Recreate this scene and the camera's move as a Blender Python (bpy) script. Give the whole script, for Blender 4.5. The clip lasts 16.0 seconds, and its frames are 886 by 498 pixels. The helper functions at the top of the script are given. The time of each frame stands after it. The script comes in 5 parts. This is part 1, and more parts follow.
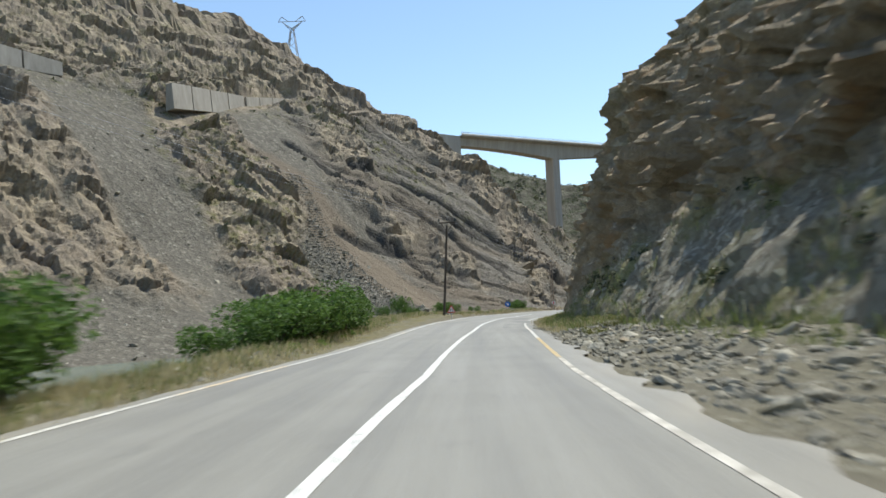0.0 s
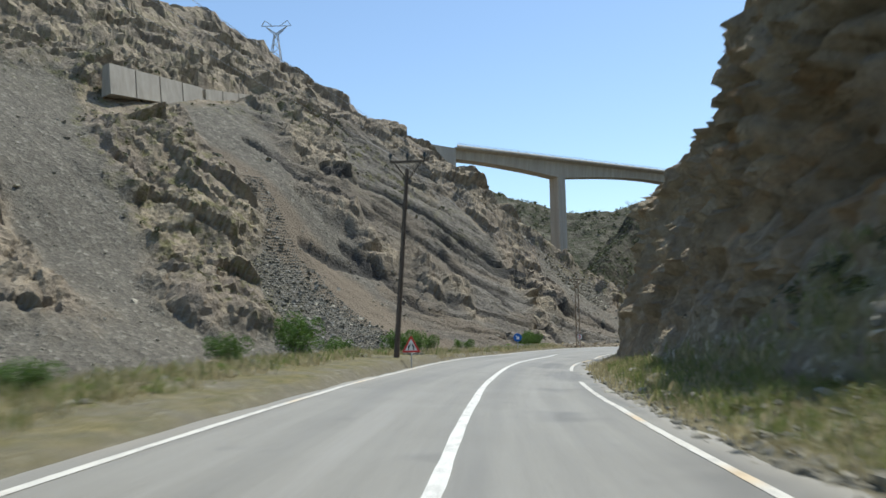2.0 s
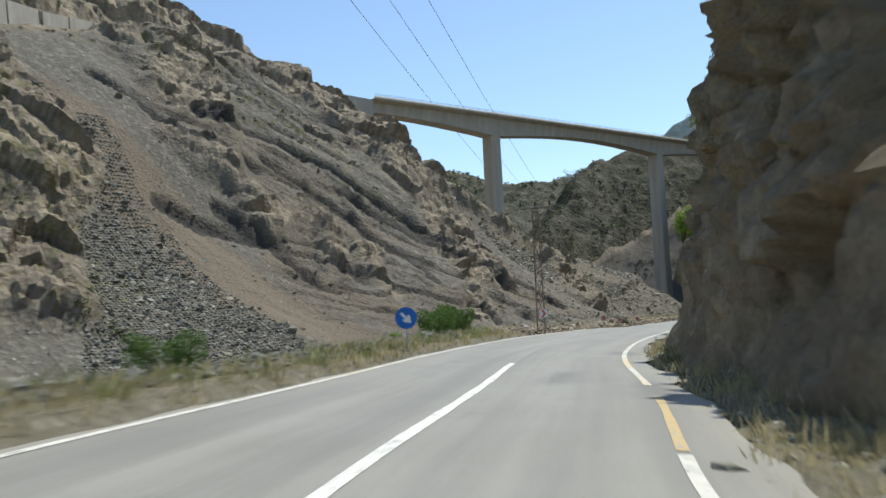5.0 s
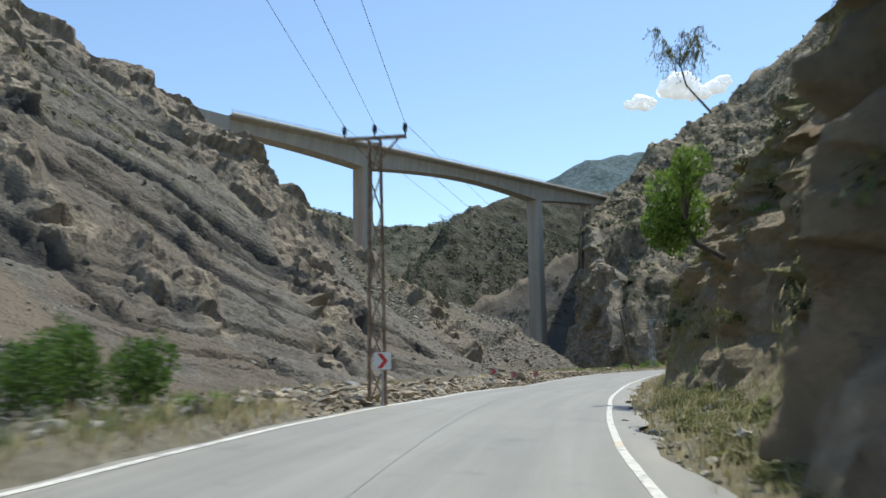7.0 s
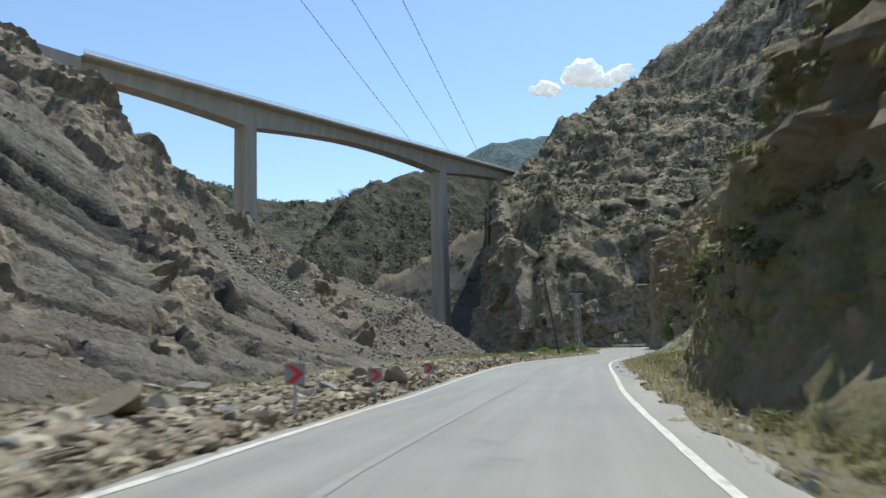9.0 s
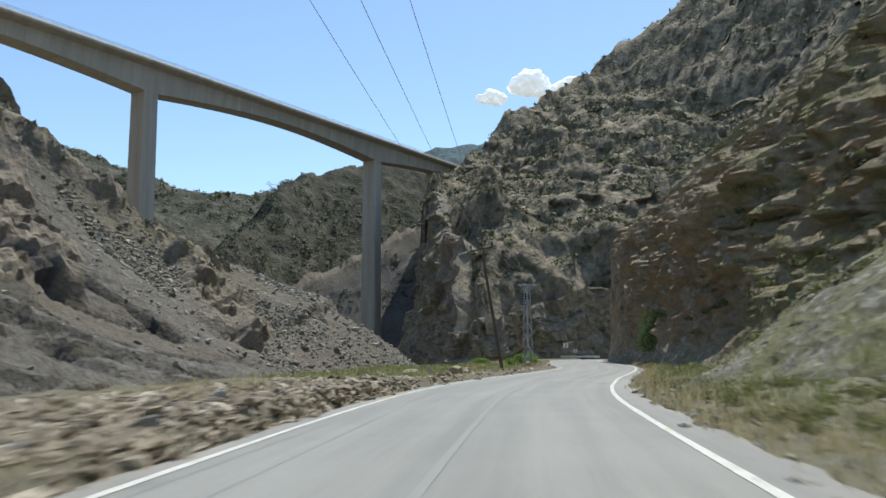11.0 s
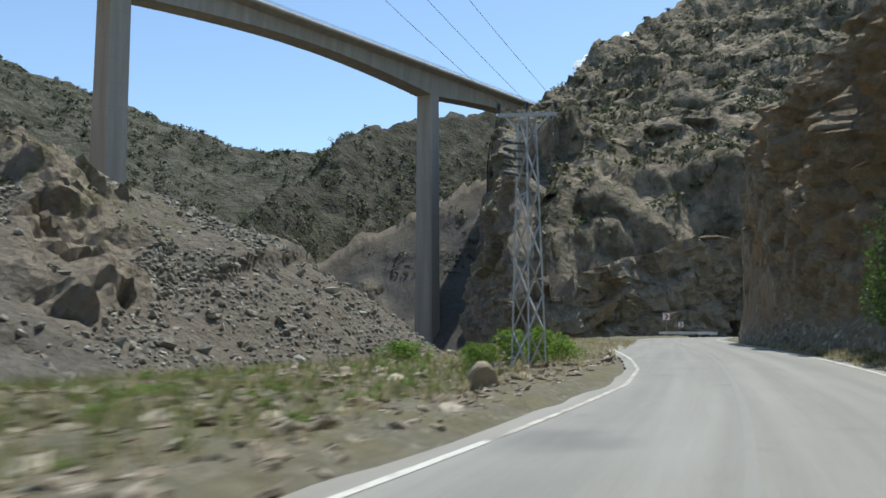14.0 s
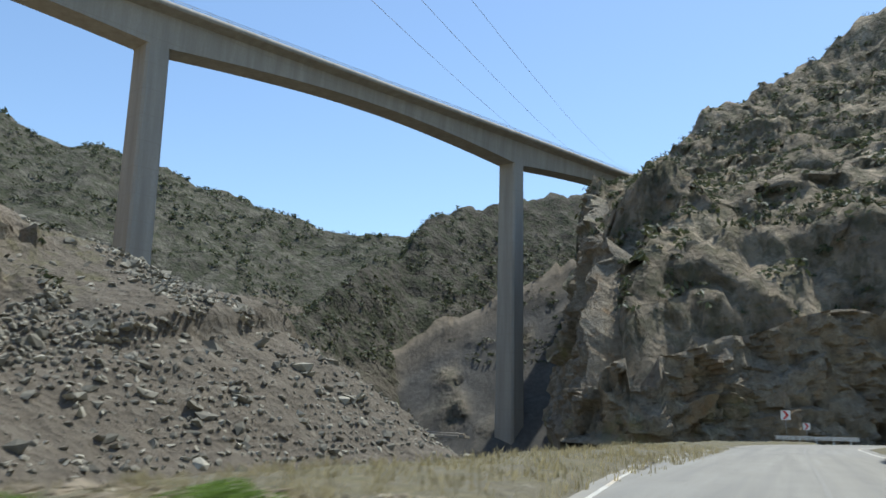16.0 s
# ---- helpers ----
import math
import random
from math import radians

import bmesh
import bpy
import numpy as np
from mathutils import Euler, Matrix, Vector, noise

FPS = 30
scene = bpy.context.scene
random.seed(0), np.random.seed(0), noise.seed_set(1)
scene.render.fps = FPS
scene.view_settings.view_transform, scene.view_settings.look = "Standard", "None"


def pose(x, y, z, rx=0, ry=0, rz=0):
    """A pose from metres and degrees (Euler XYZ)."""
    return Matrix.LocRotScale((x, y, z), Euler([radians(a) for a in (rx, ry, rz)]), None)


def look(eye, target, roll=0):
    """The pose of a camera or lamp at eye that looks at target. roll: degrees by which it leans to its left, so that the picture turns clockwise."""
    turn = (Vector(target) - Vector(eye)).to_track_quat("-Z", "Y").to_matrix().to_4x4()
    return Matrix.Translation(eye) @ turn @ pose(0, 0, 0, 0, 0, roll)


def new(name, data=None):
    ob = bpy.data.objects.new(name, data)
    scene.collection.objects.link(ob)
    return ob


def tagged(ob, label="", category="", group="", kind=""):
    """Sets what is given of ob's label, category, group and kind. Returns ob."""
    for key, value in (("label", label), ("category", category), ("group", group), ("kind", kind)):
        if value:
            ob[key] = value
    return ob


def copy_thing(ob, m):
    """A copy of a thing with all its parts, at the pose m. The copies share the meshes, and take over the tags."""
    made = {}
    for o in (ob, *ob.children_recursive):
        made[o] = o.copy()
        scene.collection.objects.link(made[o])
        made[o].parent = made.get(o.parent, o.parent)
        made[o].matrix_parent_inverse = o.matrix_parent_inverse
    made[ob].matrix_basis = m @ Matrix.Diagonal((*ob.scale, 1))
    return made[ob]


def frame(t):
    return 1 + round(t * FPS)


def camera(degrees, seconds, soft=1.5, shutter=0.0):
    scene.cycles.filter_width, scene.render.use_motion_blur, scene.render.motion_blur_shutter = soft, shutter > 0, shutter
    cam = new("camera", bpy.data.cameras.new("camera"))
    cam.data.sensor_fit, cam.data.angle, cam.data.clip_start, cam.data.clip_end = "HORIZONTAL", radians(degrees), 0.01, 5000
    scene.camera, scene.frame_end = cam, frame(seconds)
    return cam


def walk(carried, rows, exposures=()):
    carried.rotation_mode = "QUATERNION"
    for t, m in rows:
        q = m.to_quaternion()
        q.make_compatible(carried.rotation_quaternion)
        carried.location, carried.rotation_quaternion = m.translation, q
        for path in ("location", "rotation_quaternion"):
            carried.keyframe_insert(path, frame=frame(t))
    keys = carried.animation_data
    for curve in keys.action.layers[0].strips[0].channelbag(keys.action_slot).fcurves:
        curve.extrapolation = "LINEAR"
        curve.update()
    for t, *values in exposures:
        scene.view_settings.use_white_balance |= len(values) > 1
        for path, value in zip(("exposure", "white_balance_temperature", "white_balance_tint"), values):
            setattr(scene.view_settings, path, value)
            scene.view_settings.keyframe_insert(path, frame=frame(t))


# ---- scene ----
cam = camera(55.0, 16.0, 1.5, 0.5)
# seconds, eye x y z, pitch, roll, yaw
PATH = [
    (0, 7.244, 36.085, 1.263, 3.946, -2.196, 0.526),
    (0.5, 7.330, 45.090, 1.156, 5.020, -0.756, 0.069),
    (1, 7.627, 54.199, 1.328, 5.534, -0.004, 0.090),
    (1.5, 8.008, 63.505, 1.242, 5.643, -0.189, 0.447),
    (2, 8.414, 72.684, 1.261, 6.136, -1.042, 0.159),
    (2.5, 8.944, 81.027, 1.282, 6.059, -2.080, -0.458),
    (3, 9.629, 88.756, 1.238, 5.364, -2.736, -0.961),
    (5.5, 14.211, 118.439, 1.307, 4.750, -2.358, -5.958),
    (6, 15.517, 124.920, 1.343, 6.659, -2.080, -8.348),
    (6.5, 16.891, 130.830, 1.304, 8.368, -1.341, -10.872),
    (7, 18.375, 136.441, 1.255, 7.762, -1.222, -12.779),
    (7.5, 20.077, 142.514, 1.254, 7.163, -1.391, -14.520),
    (8, 21.941, 148.632, 1.199, 6.945, -1.192, -16.236),
    (8.5, 24.263, 154.673, 1.123, 6.828, -0.964, -17.844),
    (9, 26.933, 160.675, 1.279, 6.536, -1.405, -19.222),
    (9.5, 28.971, 166.595, 1.316, 6.778, -0.187, -21.036),
    (10, 31.684, 171.783, 1.205, 6.916, 0.599, -22.469),
    (12.5, 54.329, 211.755, 1.335, 7.153, -0.668, -23.468),
    (13, 58.741, 218.067, 1.267, 6.710, -0.562, -19.963),
    (13.5, 62.849, 224.391, 1.133, 5.709, -0.028, -17.467),
    (14, 66.906, 230.406, 1.252, 5.275, 0.112, -16.364),
    (14.5, 70.594, 235.763, 1.245, 6.420, 1.425, -15.399),
    (15, 74.246, 241.041, 1.189, 8.317, 2.253, -13.990),
    (15.5, 77.815, 246.295, 1.240, 10.058, 2.248, -11.051),
    (16, 81.611, 252.091, 1.244, 11.502, 1.444, -8.348),
]
def eye_pose(x, y, z, pitch, roll, yaw):
    return pose(x, y, z, 0, 0, yaw) @ pose(0, 0, 0, 90 + pitch) @ pose(0, 0, 0, 0, 0, roll)
walk(cam, [(t, eye_pose(*p)) for t, *p in PATH], [(0.0, 0.6, 6500, 5), (0.8, 0.46, 6350, 5), (1.5, 0.46, 6350, 5), (3.0, 0.46, 6400, 5), (5.5, 0.5, 6400, 5), (6.0, 0.52, 6300, 5), (6.5, 0.54, 6280, 5), (7.5, 0.45, 6200, 5), (9.0, 0.43, 6180, 5), (12.5, 0.44, 6200, 5), (14.0, 0.4, 6200, 5), (15.0, 0.48, 6160, 5), (16.0, 0.48, 6130, 5)])

# ---- light ----
SUN_ELEV, SUN_AZ = 64.0, 48.0   # degrees up; degrees from +y towards +x
world = bpy.data.worlds.new("world")
scene.world = world
world.use_nodes = True
wt = world.node_tree
sky = wt.nodes.new("ShaderNodeTexSky")
sky.sky_type = 'NISHITA'
sky.sun_disc = False
sky.sun_elevation = radians(SUN_ELEV)
sky.sun_rotation = radians(SUN_AZ)
sky.air_density, sky.dust_density, sky.ozone_density = 1.0, 0.35, 1.8
wt.nodes["Background"].inputs["Strength"].default_value = 0.13
wt.links.new(sky.outputs[0], wt.nodes["Background"].inputs["Color"])
sun = new("sun", bpy.data.lights.new("sun", 'SUN'))
sun.data.energy, sun.data.angle, sun.data.color = 3.5, radians(0.6), (1.0, 0.965, 0.91)
sa, se = radians(SUN_AZ), radians(SUN_ELEV)
sun.matrix_world = look((0, 0, 0), (-math.sin(sa) * math.cos(se), -math.cos(sa) * math.cos(se), -math.sin(se)))


# ---- numeric noise ----
def _hash(i, j, k, seed):
    n = (i * 374761393 + j * 668265263 + k * 2147483647 + seed * 1274126177) & 0xFFFFFFFF
    n = ((n ^ (n >> 13)) * 1274126177) & 0xFFFFFFFF
    return ((n ^ (n >> 16)) & 0xFFFF) / 65535.0

def vnoise(x, y, z, seed=0):
    """Smooth value noise in -1..1 for arrays."""
    xi, yi, zi = np.floor(x).astype(np.int64), np.floor(y).astype(np.int64), np.floor(z).astype(np.int64)
    fx, fy, fz = x - xi, y - yi, z - zi
    fx, fy, fz = (f * f * f * (f * (f * 6 - 15) + 10) for f in (fx, fy, fz))
    out = 0
    for a, wa in ((0, 1 - fx), (1, fx)):
        for b, wb in ((0, 1 - fy), (1, fy)):
            for c, wc in ((0, 1 - fz), (1, fz)):
                out = out + wa * wb * wc * _hash(xi + a, yi + b, zi + c, seed)
    return out * 2 - 1

def fbm(x, y, z, octaves=4, seed=0, ridged=False):
    total, amp, norm = 0, 1.0, 0
    for o in range(octaves):
        n = vnoise(x * 2 ** o + 13.7 * o, y * 2 ** o + 7.1 * o, z * 2 ** o + 3.3 * o, seed + o)
        total = total + amp * ((1 - 2 * np.abs(n)) if ridged else n)
        norm += amp
        amp *= 0.5
    return total / norm

def blocks(x, y, z, seed=0):
    """Broken rock: the gap between the two nearest cell points (0 at cracks), a random value and a tilted facet per cell."""
    xi, yi, zi = np.floor(x).astype(np.int64), np.floor(y).astype(np.int64), np.floor(z).astype(np.int64)
    d1, d2, val, tilt = np.full(x.shape, 9.0), np.full(x.shape, 9.0), np.zeros(x.shape), np.zeros(x.shape)
    for a in (-1, 0, 1):
        for b in (-1, 0, 1):
            for c in (0,):
                i, j, k = xi + a, yi + b, zi + c
                px, py, pz = i + _hash(i, j, k, seed), j + _hash(i, j, k, seed + 1), z
                d = np.sqrt((px - x) ** 2 + (py - y) ** 2 + (pz - z) ** 2)
                near = d < d1
                d2 = np.where(near, d1, np.minimum(d2, d))
                val = np.where(near, _hash(i, j, k, seed + 3), val)
                lean_x, lean_y = _hash(i, j, k, seed + 4) - 0.5, _hash(i, j, k, seed + 5) - 0.5
                tilt = np.where(near, (x - px) * lean_x * 2 + (y - py) * lean_y * 2, tilt)
                d1 = np.where(near, d, d1)
    return d2 - d1, val, tilt

def smooth(a, b, t):
    t = np.clip((t - a) / (b - a), 0, 1)
    return t * t * (3 - 2 * t)

# ---- the road's line ----
LINE = [(6.0, -90), (6.0, -40), (6.1, 0), (6.35, 45), (7.3, 75), (8.5, 95), (11.3, 115), (14.3, 127), (17.2, 139), (21.4, 150.5),
        (27.2, 164), (33.2, 175.5), (38.0, 184.5), (51.3, 208.5), (60.5, 222), (66.3, 229.5), (74.5, 240.8), (84.0, 255.4), (90.5, 266),
        (97.0, 277), (105.8, 292), (113, 304), (121, 316), (132, 325.5), (148, 331), (170, 332), (200, 328)]
def catmull(points, step=0.5):
    p = np.array(points, float)
    p = np.vstack([2 * p[0] - p[1], p, 2 * p[-1] - p[-2]])
    out = []
    for a, b, c, d in zip(p[:-3], p[1:-2], p[2:-1], p[3:]):
        n = max(2, int(np.linalg.norm(c - b) / step))
        for t in np.linspace(0, 1, n, endpoint=False):
            out.append(0.5 * (2 * b + (c - a) * t + (2 * a - 5 * b + 4 * c - d) * t * t + (3 * b - a - 3 * c + d) * t ** 3))
    return np.array(out + [p[-2]])
RAW = catmull(LINE)
for _ in range(30):
    RAW[1:-1] = 0.25 * RAW[:-2] + 0.5 * RAW[1:-1] + 0.25 * RAW[2:]
CUM = np.r_[0, np.cumsum(np.linalg.norm(np.diff(RAW, axis=0), axis=1))]
SS = np.arange(0, CUM[-1], 0.5)
RD = np.stack([np.interp(SS, CUM, RAW[:, 0]), np.interp(SS, CUM, RAW[:, 1])], 1)
TG = np.gradient(RD, axis=0)
TG /= np.linalg.norm(TG, axis=1)[:, None]
def road_xy(s, d):
    """The place at s metres along the road and d metres to the right of its middle."""
    x, y = np.interp(s, SS, RD[:, 0]), np.interp(s, SS, RD[:, 1])
    tx, ty = np.interp(s, SS, TG[:, 0]), np.interp(s, SS, TG[:, 1])
    n = np.hypot(tx, ty)
    return x + d * ty / n, y - d * tx / n
def road_sd(x, y):
    """Metres along the road and to its right, for arrays of places."""
    x, y = np.asarray(x, float), np.asarray(y, float)
    s, d = np.empty(x.shape), np.empty(x.shape)
    for k in range(0, x.size, 4000):
        fx, fy = x.flat[k:k + 4000], y.flat[k:k + 4000]
        q = (fx[:, None] - RD[None, ::2, 0]) ** 2 + (fy[:, None] - RD[None, ::2, 1]) ** 2
        n = np.minimum(q.argmin(1) * 2, len(SS) - 1)
        ox, oy = fx - RD[n, 0], fy - RD[n, 1]
        s.flat[k:k + 4000] = SS[n] + ox * TG[n, 0] + oy * TG[n, 1]
        d.flat[k:k + 4000] = ox * TG[n, 1] - oy * TG[n, 0]
    return s, d
def road_tilt(y, d):
    """Height of the banked road in the bend, y along and d metres to the right of its middle."""
    return np.interp(y, [62, 92, 166, 182], [0, 0.07, 0.07, 0]) * (1.5 - np.clip(d, -4.5, 4.5))
def s_at(y):
    """Metres along the road where it passes that y, for y under 330."""
    return float(np.interp(y, RD[:, 1][:np.argmax(RD[:, 1])], SS[:np.argmax(RD[:, 1])]))

# the painted lines, metres to the right of the middle
MARKS = [0, 40, 46, 52, 60, 70, 80, 90, 100, 110, 120, 126, 132, 138, 144, 150, 156, 162, 168, 175, 182, 190, 200, 212, 220, 227, 234, 240, 246, 252, 260, 270, 280, 295, 310, 330]
edge_l, centre, edge_r = (np.interp(RD[:, 1], MARKS, offsets) for offsets in (
    [-3.6, -4.15, -3.91, -3.58, -3.16, -2.59, -2.4, -2.17, -2.19, -2.42, -2.54, -2.5, -2.41, -2.31, -2.36, -2.52, -2.42, -2.07, -2.17, -2.57, -2.88, -3.14, -3.33, -3.44, -3.44, -3.25, -3.01, -2.67, -2.31, -2.51, -3.33, -4.55, -5.5, -5.35, -4.3, -4.2],
    [-0.1, -0.23, -0.04, 0.21, 0.31, 0.51, 0.79, 0.89, 0.8, 0.61, 0.46, 0.36, 0.33, 0.35, 0.2, -0.09, -0.35, -0.54, -0.63, -0.62, -0.56, -0.47, -0.38, -0.29, -0.22, -0.17, -0.12, -0.09, -0.06, -0.04, -0.02, -0, 0.01, 0.01, 0, 0],
    [3.1, 2.97, 2.95, 2.97, 3.16, 3.4, 3.64, 3.73, 3.54, 3.28, 3.19, 3.26, 3.25, 3.23, 3.12, 2.95, 2.93, 2.94, 2.75, 2.58, 2.56, 2.69, 2.79, 2.91, 2.96, 2.94, 3.14, 3.43, 3.7, 3.96, 4.11, 4.08, 3.89, 3.65, 3.5, 3.4]))

# ---- mesh helpers ----
def grid_mesh(name, x, y, z, material, masks=None, closed=False):
    """A sheet through the grids x, y, z, with the masks as point attributes."""
    rows, cols = x.shape
    me = bpy.data.meshes.new(name)
    co = np.stack([x, y, z], -1).reshape(-1, 3)
    a = (np.arange(rows - 1)[:, None] * cols + np.arange(cols - 1)[None]).ravel()
    faces = np.stack([a, a + 1, a + cols + 1, a + cols], 1)
    me.vertices.add(len(co))
    me.vertices.foreach_set("co", co.ravel())
    me.loops.add(faces.size)
    me.loops.foreach_set("vertex_index", faces.ravel().astype(np.int32))
    me.polygons.add(len(faces))
    me.polygons.foreach_set("loop_start", np.arange(0, faces.size, 4, dtype=np.int32))
    me.update(calc_edges=True)
    me.validate()
    me.polygons.foreach_set("use_smooth", np.ones(len(faces), bool))
    for key, m in (masks or {}).items():
        at = me.attributes.new(key, 'FLOAT', 'POINT')
        at.data.foreach_set("value", np.ascontiguousarray(m, dtype=np.float32).ravel())
    me.materials.append(material)
    return new(name, me)

# ---- materials ----
class Mat:
    """A small builder of node materials."""
    def __init__(self, name, rough=0.9, spec=0.3):
        self.m = bpy.data.materials.new(name)
        self.m.use_nodes = True
        self.t = self.m.node_tree
        self.b = self.t.nodes["Principled BSDF"]
        self.b.inputs["Roughness"].default_value = rough
        self.b.inputs["Specular IOR Level"].default_value = spec
        self.geo = self.t.nodes.new("ShaderNodeNewGeometry")
    def link(self, a, b):
        self.t.links.new(a, b)
    def noise(self, scale, detail=6, rough=0.6, dist=0.0, vec=None):
        n = self.t.nodes.new("ShaderNodeTexNoise")
        n.inputs["Scale"].default_value, n.inputs["Detail"].default_value = scale, detail
        n.inputs["Roughness"].default_value, n.inputs["Distortion"].default_value = rough, dist
        self.link(vec or self.geo.outputs["Position"], n.inputs["Vector"])
        return n.outputs["Fac"]
    def cells(self, scale, feature='F1', out="Distance", vec=None):
        n = self.t.nodes.new("ShaderNodeTexVoronoi")
        n.feature = feature
        n.inputs["Scale"].default_value = scale
        self.link(vec or self.geo.outputs["Position"], n.inputs["Vector"])
        return n.outputs[out]
    def stretch(self, scale, rot=(0, 0, 0)):
        n = self.t.nodes.new("ShaderNodeMapping")
        n.inputs["Scale"].default_value = scale
        n.inputs["Rotation"].default_value = [radians(r) for r in rot]
        self.link(self.geo.outputs["Position"], n.inputs["Vector"])
        return n.outputs[0]
    def aligned(self, length, rot):
        """Places drawn out along the turned x axis."""
        n = self.t.nodes.new("ShaderNodeMapping")
        n.vector_type = 'TEXTURE'
        n.inputs["Scale"].default_value = (length, 1, 1)
        n.inputs["Rotation"].default_value = [radians(r) for r in rot]
        self.link(self.geo.outputs["Position"], n.inputs["Vector"])
        return n.outputs[0]
    def ramp(self, fac, stops):
        n = self.t.nodes.new("ShaderNodeValToRGB")
        e = n.color_ramp.elements
        while len(e) < len(stops):
            e.new(0.5)
        for el, (p, c) in zip(e, stops):
            el.position = p
            el.color = (*c, 1) if not isinstance(c, (int, float)) else (c, c, c, 1)
        self.link(fac, n.inputs[0])
        return n.outputs[0]
    def mix(self, fac, a, b, mode='MIX'):
        n = self.t.nodes.new("ShaderNodeMix")
        n.data_type, n.blend_type = 'RGBA', mode
        for src, k in ((fac, 0), (a, 6), (b, 7)):
            if isinstance(src, (int, float)):
                n.inputs[k].default_value = src
            elif isinstance(src, tuple):
                n.inputs[k].default_value = (*src, 1)
            else:
                self.link(src, n.inputs[k])
        return n.outputs[2]
    def math(self, op, a, b=0.0):
        n = self.t.nodes.new("ShaderNodeMath")
        n.operation = op
        for k, src in enumerate((a, b)):
            if isinstance(src, (int, float)):
                n.inputs[k].default_value = src
            else:
                self.link(src, n.inputs[k])
        return n.outputs[0]
    def attr(self, name):
        n = self.t.nodes.new("ShaderNodeAttribute")
        n.attribute_name = name
        return n.outputs["Fac"]
    def island(self):
        return self.geo.outputs["Random Per Island"]
    def obrand(self):
        n = self.t.nodes.new("ShaderNodeObjectInfo")
        return n.outputs["Random"]
    def bump(self, height, dist, strength=1.0):
        n = self.t.nodes.new("ShaderNodeBump")
        n.inputs["Distance"].default_value, n.inputs["Strength"].default_value = dist, strength
        self.link(height, n.inputs["Height"])
        cur = self.b.inputs["Normal"]
        if cur.is_linked:
            self.link(cur.links[0].from_socket, n.inputs["Normal"])
        self.link(n.outputs[0], cur)
    def color(self, c):
        if isinstance(c, tuple):
            self.b.inputs["Base Color"].default_value = (*c, 1)
        else:
            self.link(c, self.b.inputs["Base Color"])
        return self.m

def hill_material():
    k = Mat("hill_rock", 0.95, 0.15)
    big, mid, fine = k.noise(0.06, 5), k.noise(0.45, 8, 0.65), k.noise(3.0, 8, 0.7)
    rock = k.ramp(mid, [(0.25, (0.092, 0.0764, 0.0574)), (0.43, (0.194, 0.16, 0.113)), (0.58, (0.321, 0.264, 0.182)), (0.78, (0.515, 0.446, 0.313))])
    rock = k.mix(k.ramp(big, [(0.4, 0.0), (0.65, 0.7)]), rock, (0.219, 0.179, 0.141))
    stone = k.cells(1.6, out="Color")
    sep = k.t.nodes.new("ShaderNodeSeparateColor")
    k.link(stone, sep.inputs[0])
    scree = k.ramp(sep.outputs[0], [(0.0, (0.108, 0.097, 0.077)), (0.7, (0.155, 0.14, 0.111)), (0.93, (0.215, 0.197, 0.158)), (1.0, (0.29, 0.27, 0.215))])
    scree = k.mix(k.ramp(fine, [(0.3, 0.0), (0.7, 0.65)]), scree, (0.136, 0.122, 0.097))
    slab = k.ramp(k.noise(0.8, 8, 0.7, 0.4, k.stretch((1, 0.25, 1), (0, 0, -4))), [(0.3, (0.108, 0.096, 0.08)), (0.5, (0.17, 0.153, 0.126)), (0.75, (0.27, 0.244, 0.196))])
    strata = k.noise(0.75, 7, 0.68, 0.3, k.aligned(9.0, (0, 27, 19)))
    slab = k.mix(k.ramp(strata, [(0.34, 0.6), (0.48, 0.0)]), slab, (0.06, 0.053, 0.046))
    slab = k.mix(k.ramp(strata, [(0.56, 0.0), (0.68, 0.7)]), slab, (0.22, 0.196, 0.15))
    red = k.ramp(fine, [(0.3, (0.138, 0.111, 0.08)), (0.7, (0.212, 0.174, 0.127))])
    c = k.mix(k.attr("slab"), scree, slab)
    c = k.mix(k.attr("red"), c, red)
    c = k.mix(k.attr("rock"), c, rock)
    # near-black grooves: dark bare rock, with the grooves' shade painted in too
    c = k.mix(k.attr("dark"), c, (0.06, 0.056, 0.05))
    veg = k.math('MULTIPLY', k.attr("veg"), k.ramp(k.noise(0.35, 7, 0.7), [(0.5, 0.0), (0.62, 0.85)]))
    c = k.mix(veg, c, k.ramp(fine, [(0.3, (0.0784, 0.0795, 0.0311)), (0.7, (0.196, 0.18, 0.0779))]))
    k.bump(k.math('MULTIPLY', strata, k.attr("slab")), 1.6, 0.6)
    k.bump(mid, 1.0, 0.5)
    k.bump(k.math('MULTIPLY', k.cells(1.6), 1.0), 0.35, 0.5)
    k.bump(fine, 0.25, 0.8)
    return k.color(c)
